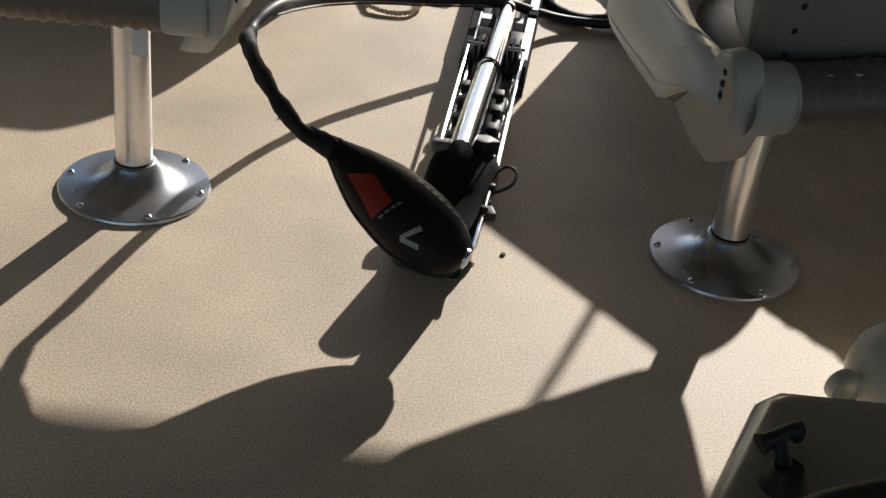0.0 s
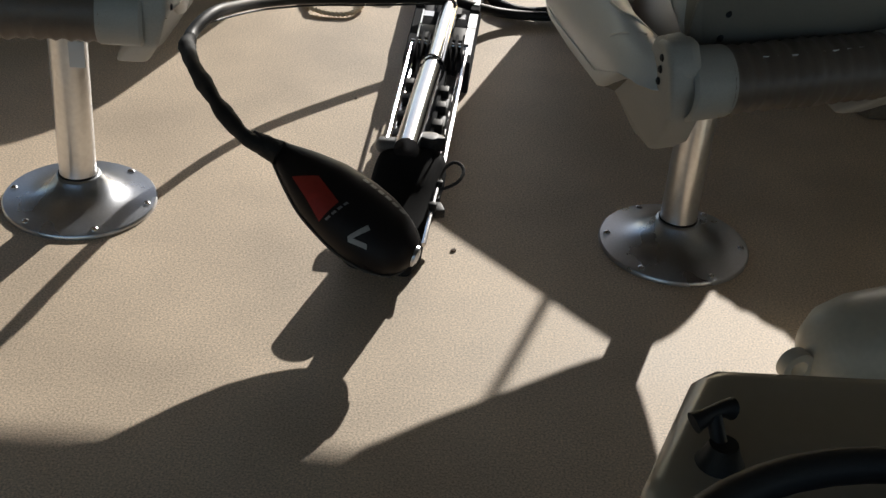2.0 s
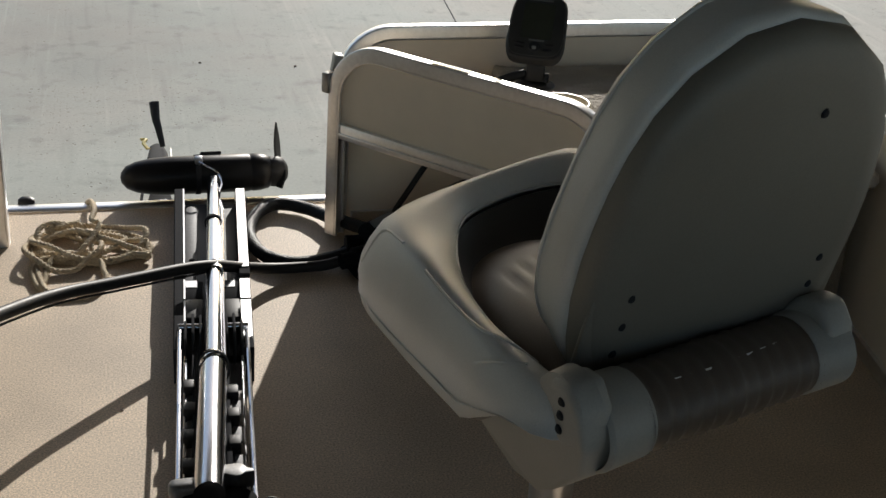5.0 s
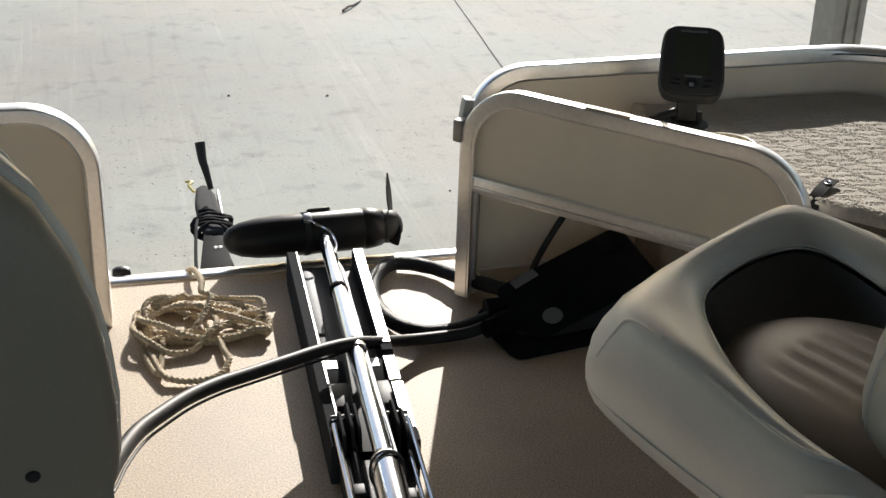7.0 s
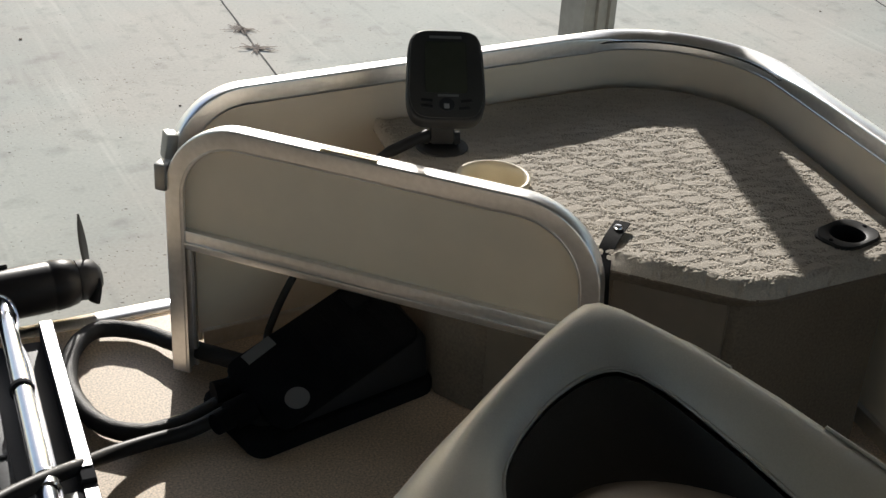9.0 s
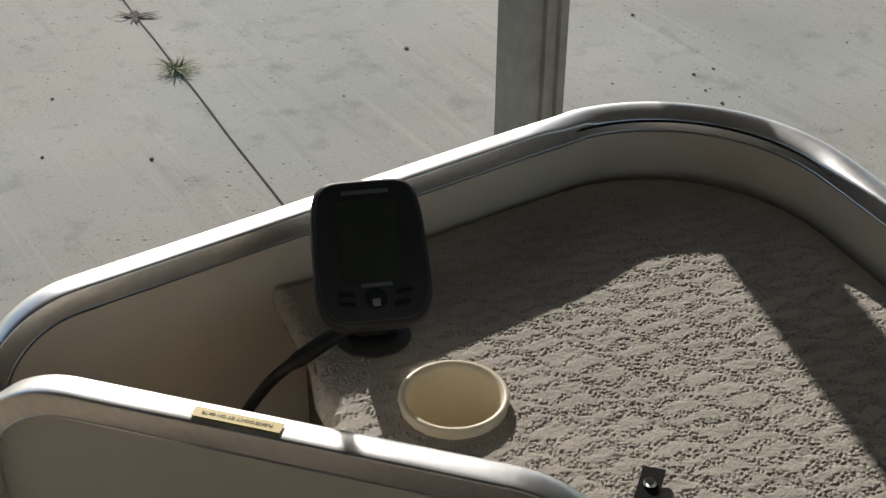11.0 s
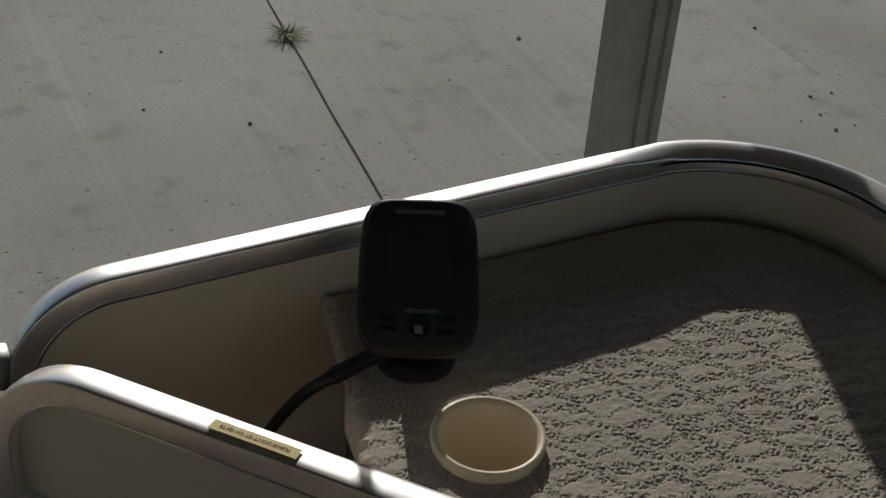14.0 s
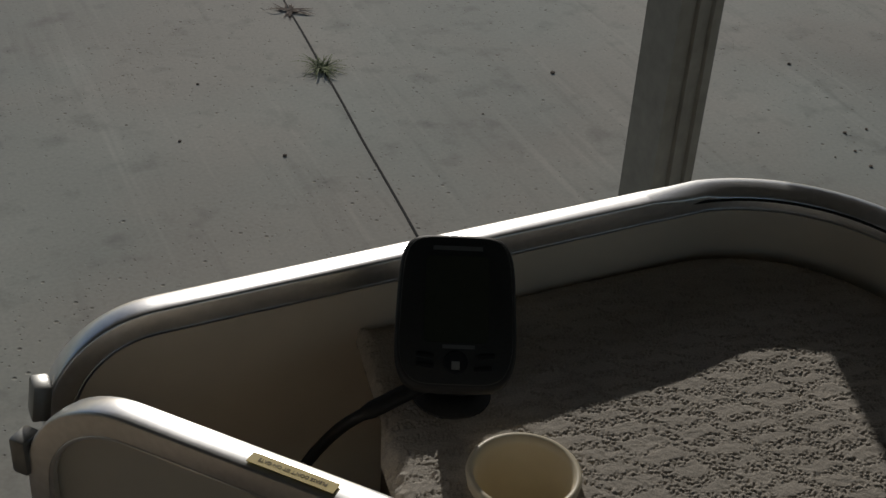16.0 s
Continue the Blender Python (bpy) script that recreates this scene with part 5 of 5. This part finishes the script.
def foot_pedal():
    """Base plate with a steep tread that rises away from the cable."""
    p = thing("foot_pedal", "black trolling motor foot pedal lying under the gate", "foot pedal", (0.705, 3.165, 0), 11)
    part("base", prism(rounded(0.385, 0.200, 0.030), 0.0, 0.034, bevel=0.010, seg=3), TONGUE, p)
    side = [(-0.165, 0.020), (0.180, 0.020), (0.186, 0.060), (0.178, 0.140), (0.155, 0.150), (0.05, 0.112), (-0.13, 0.052), (-0.170, 0.040)]
    bm = bmesh.new()
    a, b = [bm.verts.new((x, -0.080, z)) for x, z in side], [bm.verts.new((x, 0.080, z)) for x, z in side]
    bm.faces.new(a), bm.faces.new(b[::-1])
    for k in range(len(a)):
        j = (k + 1) % len(a)
        bm.faces.new((a[j], a[k], b[k], b[j]))
    bmesh.ops.recalc_face_normals(bm, faces=bm.faces[:])
    bmesh.ops.bevel(bm, geom=bm.edges[:], offset=0.012, segments=3, affect="EDGES", profile=0.5)
    for v in bm.verts:
        v.co.z += 0.28 * v.co.y * min(1.0, max(0.0, v.co.z - 0.02) / 0.03)
    part("body", bm, BLACK, p, smooth=60)
    tread = part("tread", prism(rounded(0.315, 0.176, 0.026), -0.006, 0.010, bevel=0.005, seg=3), TONGUE, p)
    tread.matrix_local = pose(0.006, 0.0, 0.101, 15.5, -18.5, 0)
    for k in range(8):
        part("rib", box((0.005, 0.125, 0.003), (-0.03 + 0.024 * k, 0.0, 0.0108), bevel=0.001), TONGUE, tread)
    part("round_label", lathe([(0, 0.0016), (0.0215, 0.0014), (0.022, 0.0)], 28, (-0.094, -0.052, 0.0102)), GREYPRINT, tread, "round grey label")
    part("sticker", box((0.062, 0.024, 0.0012), (-0.088, 0.072, 0.0106), (0, 0, 4)), GREYPRINT, tread, "small grey sticker")
    part("cable_gland", tube([(-0.222, -0.018, 0.046), (-0.196, -0.014, 0.046), (-0.192, -0.013, 0.046), (-0.15, -0.008, 0.048)], lambda k: 0.019 if k < 0.5 else 0.027, 18, 0.004), TONGUE, p)
    part("power_gland", tube([(-0.185, 0.055, 0.050), (-0.13, 0.045, 0.050)], 0.024, 16, smooth_line=False), TONGUE, p)
    part("momentary_switch", box((0.05, 0.05, 0.022), (0.11, 0.048, 0.014), bevel=0.008), TONGUE, tread)
    return p


foot_pedal()


def rope():
    """An untidy flat coil: two lobes of loops that slide over one another."""
    rnd = random.Random(11)
    pts = []
    # x centre, y centre, half width, half depth, turn, turns
    lobes = ((-0.080, 3.325, 0.135, 0.085, -10, 2.1), (-0.125, 3.180, 0.082, 0.105, 20, 1.15), (-0.100, 3.330, 0.105, 0.062, 6, 1.4), (-0.010, 3.290, 0.070, 0.050, -25, 1.1), (-0.140, 3.290, 0.085, 0.095, 30, 1.3), (-0.075, 3.335, 0.128, 0.092, -4, 1.5))
    a, layer = 2.4, 0.0
    for cx, cy, w, d, turn, times in lobes:
        n = int(times * 12)
        c, s = math.cos(radians(turn)), math.sin(radians(turn))
        for k in range(n):
            a += 2 * math.pi / 12
            x, y = w * (1 + rnd.uniform(-0.09, 0.09)) * math.cos(a), d * (1 + rnd.uniform(-0.12, 0.12)) * math.sin(a)
            pts.append((cx + c * x - s * y, cy + s * x + c * y, 0.0075 + layer * (0.55 + 0.45 * math.sin(k * 1.3 + layer * 300))))
        layer += 0.0062
    pts += [(-0.055, 3.36, 0.046), (-0.072, 3.39, 0.050), (-0.066, 3.45, 0.045), (-0.070, 3.53, 0.030), (-0.080, DECK_FRONT + 0.002, 0.016), (-0.088, DECK_FRONT + 0.024, -0.03), (-0.085, DECK_FRONT + 0.04, -0.3)]
    r = part("rope", tube(pts, 0.0060, 12, 0.0030, lobes=3, depth=0.26, pitch=0.0115), ROPE)
    return tagged(r, "untidy coil of twisted tan rope on the bow deck", "rope")


rope()


# ---------------------------------------------------------------- fender, console
def fender():
    f = thing("boat_fender", "off-white vinyl boat fender lying on the deck", "fender", (0.80, 1.555, 0.098), 22)
    prof = [(0.0, 0.0), (0.03, 0.002), (0.062, 0.018), (0.085, 0.05), (0.096, 0.10), (0.098, 0.20), (0.098, 0.46), (0.085, 0.53), (0.03, 0.58), (0.0, 0.582)]
    part("body", lathe(prof, 40, (0, 0, 0), (0, 90, 0)), FENDERVINYL, f, smooth=70)
    bm = lathe([(0.016, -0.012), (0.030, -0.012), (0.030, 0.012), (0.016, 0.012)], 24, (-0.022, 0.0, -0.01), (90, 0, 0), closed=True)
    part("eye", bm, FENDERVINYL, f, "moulded rope eye")
    return f


fender()


def console():
    c = thing("helm_console", "cream gelcoat helm console with dark fittings", "console")
    out = [(0.342, 0.560), (0.360, 0.574), (1.05, 0.596), (1.05, 0.05), (0.52, 0.05), (0.289, 0.432)]
    part("body", prism(out, 0.003, 0.80, bevel=0.022, seg=4), CREAM, c)
    part("knob_base", lathe([(0, 0.016), (0.010, 0.016), (0.012, 0.010), (0.015, 0.003), (0.017, 0.0)], 24, (0.346, 0.458, 0.80)), BLACK, c)
    knob = part("knob", tube([(0.325, 0.465, 0.826), (0.331, 0.468, 0.828), (0.339, 0.474, 0.829), (0.347, 0.480, 0.828), (0.353, 0.483, 0.826)], lambda k: 0.0052 + 0.0027 * abs(2 * k - 1) ** 2, 14, 0.003), BLACK, c, "black barbell-shaped throttle lock knob")
    part("knob_stem", tube([(0.339, 0.472, 0.828), (0.344, 0.462, 0.813)], 0.0056, 10, smooth_line=False), BLACK, knob)
    part("instrument_panel", prism([(x + 0.48, y + 0.235) for x, y in rounded(0.34, 0.34, 0.12)], 0.800, 0.806, bevel=0.002), MATTE, c, "matte black instrument panel")
    return c


console()


def steering_wheel():
    w = thing("steering_wheel", "black helm steering wheel", "steering wheel")
    line = [(0.455 + 0.20 * math.cos(2 * math.pi * k / 24), 0.226 + 0.20 * math.sin(2 * math.pi * k / 24), 0.835) for k in range(24)]
    part("rim", tube(line, 0.012, 12, 0.02, closed=True), BLACK, w)
    part("hub", lathe([(0, 0.03), (0.04, 0.028), (0.05, 0.0), (0.05, -0.035), (0, -0.035)], 28, (0.455, 0.226, 0.835)), BLACK, w)
    for a in (90, 210, 330):
        part("spoke", tube([(0.455, 0.226, 0.845), (0.455 + 0.195 * math.cos(radians(a)), 0.226 + 0.195 * math.sin(radians(a)), 0.835)], 0.010, 10, smooth_line=False), BLACKMETAL, w)
    return w


steering_wheel()


# ---------------------------------------------------------------- outside the boat
def column():
    """A door post of two channels back to back, each face grooved."""
    ring = [(-1, -1), (-0.62, -1), (-0.54, -0.86), (-0.2, -0.86), (-0.12, -1), (0.12, -1), (0.2, -0.86), (0.54, -0.86), (0.62, -1), (1, -1),
            (1, 1), (-1, 1), (-1, 0.45), (-0.84, 0.36), (-0.84, 0.06), (-1, -0.03), (-1, -0.24), (-0.84, -0.33), (-0.84, -0.62), (-1, -0.71)]
    c = part("column", sweep([(0.050 * a, 0.058 * b) for a, b in ring], [Vector((1.898, 4.20, GROUND)), Vector((1.898, 4.20, 0.3)), Vector((1.898, 4.20, 1.40))], normal=(-1, 0, 0)), GALVANISED)
    return tagged(c, "grooved grey metal column standing beside the bow", "column")


column()


def carport():
    """An unseen roof over the boat, set so that its eave shades all but the bow."""
    eave_y, eave_z, rise, back = 4.29, 1.305, 0.24, -5.0
    roof_back = eave_z + (eave_y - back) * rise
    bm = bmesh.new()
    prof = []
    for k in range(61):
        x = -6.0 + 12.0 * k / 60
        prof.append((x, 0.022 if k % 2 else 0.0))
    lo = [[bm.verts.new((x, y, z + h)) for x, h in prof] for y, z in ((eave_y, eave_z), (back, roof_back))]
    hi = [[bm.verts.new((x, y, z + h + 0.004)) for x, h in prof] for y, z in ((eave_y, eave_z), (back, roof_back))]
    for a, b in ((lo[0], lo[1]), (hi[1], hi[0]), (hi[0], lo[0]), (lo[1], hi[1])):
        for k in range(len(a) - 1):
            bm.faces.new((a[k], a[k + 1], b[k + 1], b[k]))
    r = tagged(part("roof", bm, ROOFING), "unseen corrugated roof set to shade all but the bow", "roof", kind="structure")
    part("eave_beam", box((12.0, 0.10, 0.08), (0, eave_y - 0.12, eave_z - 0.012), bevel=0.004), ROOFING, r)
    # unseen wall, added to keep light off surfaces that face port
    tall = roof_back - 1.2 - GROUND
    wall = part("wall_port", box((0.15, 8.0, tall), (-5.9, -0.75, GROUND + tall / 2)), ROOFING)
    tagged(wall, "unseen plain grey wall added to dim the port side", "wall", kind="structure")


carport()


# out of view; added to cast the thin shadow line on the deck
def hanging_rope():
    r = part("hanging_rope", tube([(1.200, 4.17, 1.30), (1.203, 4.17, 1.20), (1.208, 4.17, 1.10), (1.208, 4.17, 1.00), (1.208, 4.17, 0.95)], 0.0105, 8, 0.02), ROPE)
    return tagged(r, "unseen rope hung from the eave for its thin shadow", "rope")


hanging_rope()


def trailer():
    t = thing("boat_trailer", "black boat trailer tongue reaching ahead under the bow", "trailer")
    part("tongue", box((0.075, 3.0, 0.09), (0.12, 3.9, -0.83), bevel=0.006), BLACK, t)
    # tapered plate over the tongue, then the narrow coupler
    part("bow_plate", prism([(0.025, 5.02), (0.235, 5.02), (0.205, 5.45), (0.200, 5.70), (0.120, 5.70), (0.085, 5.45)], -0.80, -0.775, bevel=0.004), TONGUE, t, "dull black tapered plate")
    part("plate_lip", box((0.20, 0.03, 0.05), (0.13, 5.03, -0.785), bevel=0.006), BLACK, t)
    for x in (0.155, 0.175):
        part("bolt", lathe([(0, 0.008), (0.008, 0.007), (0.010, 0.0)], 10, (x, 5.56, -0.775)), CHROME, t)
    part("coupler", prism([(0.125, 5.70), (0.207, 5.70), (0.220, 5.95), (0.212, 6.12), (0.195, 6.22), (0.165, 6.24), (0.135, 6.20), (0.116, 6.05), (0.114, 5.90)], -0.84, -0.755, bevel=0.020, seg=4), SATIN, t, "worn black coupler")
    part("coupler_edge", box((0.010, 0.34, 0.05), (0.2225, 6.00, -0.79), (0, 0, -2), bevel=0.003), GALVANISED, t, "bright worn edge")
    rnd = random.Random(4)
    wrap = []
    for k in range(46):
        a = k * 0.75
        wrap.append((0.168 + (0.078 + rnd.uniform(-0.012, 0.014)) * math.cos(a), 5.74 + 0.0035 * k + rnd.uniform(-0.03, 0.03), -0.80 + (0.060 + rnd.uniform(-0.006, 0.012)) * math.sin(a)))
    part("chain_wrap", tube(wrap, 0.0085, 8), MATTE, t, "black cable wrapped untidily round the tongue")
    part("hanging_wire", tube([(0.110, 5.86, -0.76), (0.090, 5.70, -0.74), (0.065, 5.45, -0.76), (0.045, 5.15, -0.78)], 0.007, 8), MATTE, t)
    part("latch_handle", tube([(0.198, 6.16, -0.830), (0.180, 6.20, -0.745), (0.172, 6.22, -0.715), (0.167, 6.26, -0.645)], lambda k: 0.012 + 0.012 * k, 10), BLACK, t)
    part("jack_stand", lathe([(0.03, GROUND), (0.03, -0.8)], 18, (0.12, 5.1, 0)), BLACK, t)
    for sg in (-1, 1):
        part("bunk", box((0.12, 3.4, 0.08), (sg * 0.85, 0.9, -0.70), bevel=0.006), BLACK, t)
        part("wheel", lathe([(0.14, -0.09), (0.26, -0.09), (0.28, -0.06), (0.28, 0.06), (0.26, 0.09), (0.14, 0.09)], 32, (sg * 1.0, 0.2, GROUND + 0.28), (0, 90, 0), closed=True), RUBBER, t)
    part("axle", box((2.0, 0.07, 0.07), (0, 0.2, GROUND + 0.28), bevel=0.004), BLACK, t)
    for y in (-0.5, 0.9, 2.4):
        part("cross_member", box((1.8, 0.08, 0.10), (0, y, -0.79), bevel=0.004), BLACK, t)
    part("spring_hanger", box((0.08, 0.5, 0.14), (0.6, 0.2, -0.86), bevel=0.004), BLACK, t)
    part("ribbon", tube([(0.125, 6.13, -0.745), (0.105, 6.17, -0.72), (0.118, 6.20, -0.71), (0.095, 6.22, -0.72)], 0.010, 5), YELLOW, t, "yellow plastic ribbon")
    part("paper_tag", prism([(-0.055, 0.0), (-0.03, 0.022), (0.035, 0.024), (0.055, 0.006), (0.03, -0.020), (-0.03, -0.022)], 0, 0.002), WHITE, t, "white tag").matrix_local = pose(0.058, 6.10, -0.735, -35, 10, 14)
    # the tongue's fittings lie a little farther ahead, lower and larger
    for o in t.children:
        if o.name.split(".")[0] in ("tongue", "bow_plate", "plate_lip", "bolt", "coupler", "coupler_edge", "chain_wrap", "hanging_wire", "latch_handle", "ribbon", "paper_tag"):
            o.matrix_local = Matrix.Translation((0.058, -0.105, -0.200)) @ Matrix.Scale(1.14, 4) @ o.matrix_local
            flat = Matrix.Translation((0.020, 0.205, GROUND)) @ Matrix.Diagonal((1, 1, 0.62, 1)) @ Matrix.Translation((0, 0, -GROUND))
            o.matrix_local = (Matrix.Translation((0.012, 0.10, -0.05)) if o.name.startswith("latch_handle") else flat) @ o.matrix_local
    return t


trailer()


def pontoons():
    p = thing("pontoons", "pair of aluminium pontoon tubes under the deck", "pontoon", group="pontoons")
    for sg in (-1, 1):
        part("pontoon", lathe([(0.0, -3.0), (0.3, -2.98), (0.3, 2.9), (0.24, 3.2), (0.12, 3.42), (0.0, 3.48)], 40, (sg * 0.95, 0.0, -0.352), (-90, 0, 0)), ALUMINIUM, p)
    return p


pontoons()


def bow_roller():
    b = part("bow_bumper", lathe([(0, 0.022), (0.018, 0.02), (0.024, 0.010), (0.024, -0.010), (0.018, -0.02), (0, -0.022)], 20, (0, 0, 0), (0, 90, 0)), RUBBER)
    b.matrix_world = pose(-0.235, DECK_FRONT + 0.04, -0.005)
    return tagged(b, "small black rubber bumper on the deck edge", "bumper")


bow_roller()


def crumb(at, s, mat=DEADWEED):
    bm = bmesh.new()
    bmesh.ops.create_icosphere(bm, subdivisions=1, radius=1)
    for v in bm.verts:
        v.co = v.co * (s * (1 + 0.4 * noise.noise(v.co * 3 + Vector((*at, 0)))))
        v.co.z *= 0.5
    c = part("leaf_crumb", bm, mat)
    c.matrix_world = pose(at[0], at[1], s * 0.3)
    return tagged(c, "dark crumb of dead leaf on the deck", "debris", "crumbs on the deck")


for k, (x, y) in enumerate(((3.205, 6.916), (1.127, 8.43), (0.539, 8.523), (3.792, 6.139), (4.27, 6.018), (4.076, 5.746), (4.18, 5.75), (4.096, 5.874), (4.156, 6.021), (3.981, 5.857), (1.461, 6.806), (1.823, 6.566), (2.731, 6.65), (1.66, 7.272), (4.854, 5.099), (4.99, 5.90), (5.866, 7.424), (4.334, 6.666))):
    c = crumb((x, y), 0.012 if k in (0, 1, 14) else 0.0055 + 0.0025 * (k % 3), DEADLEAF)
    c.location.z += GROUND
    tagged(c, "dark crumb of dead leaf on the concrete", "debris", "crumbs on the concrete")
for at, s in (((0.215, 1.965), 0.006), ((-0.30, 2.42), 0.004), ((-0.02, 2.60), 0.004), ((-0.18, 2.33), 0.0035)):
    crumb(at, s)


def twig():
    t = part("twig", tube([(1.60, 10.36, 0.012), (1.66, 10.45, 0.02), (1.70, 10.50, 0.012), (1.79, 10.64, 0.008)], lambda k: 0.011 - 0.006 * k, 7), DEADWEED)
    t.matrix_world = pose(0, 0, GROUND)
    return tagged(t, "dry brown twig lying on the concrete", "twig")


twig()
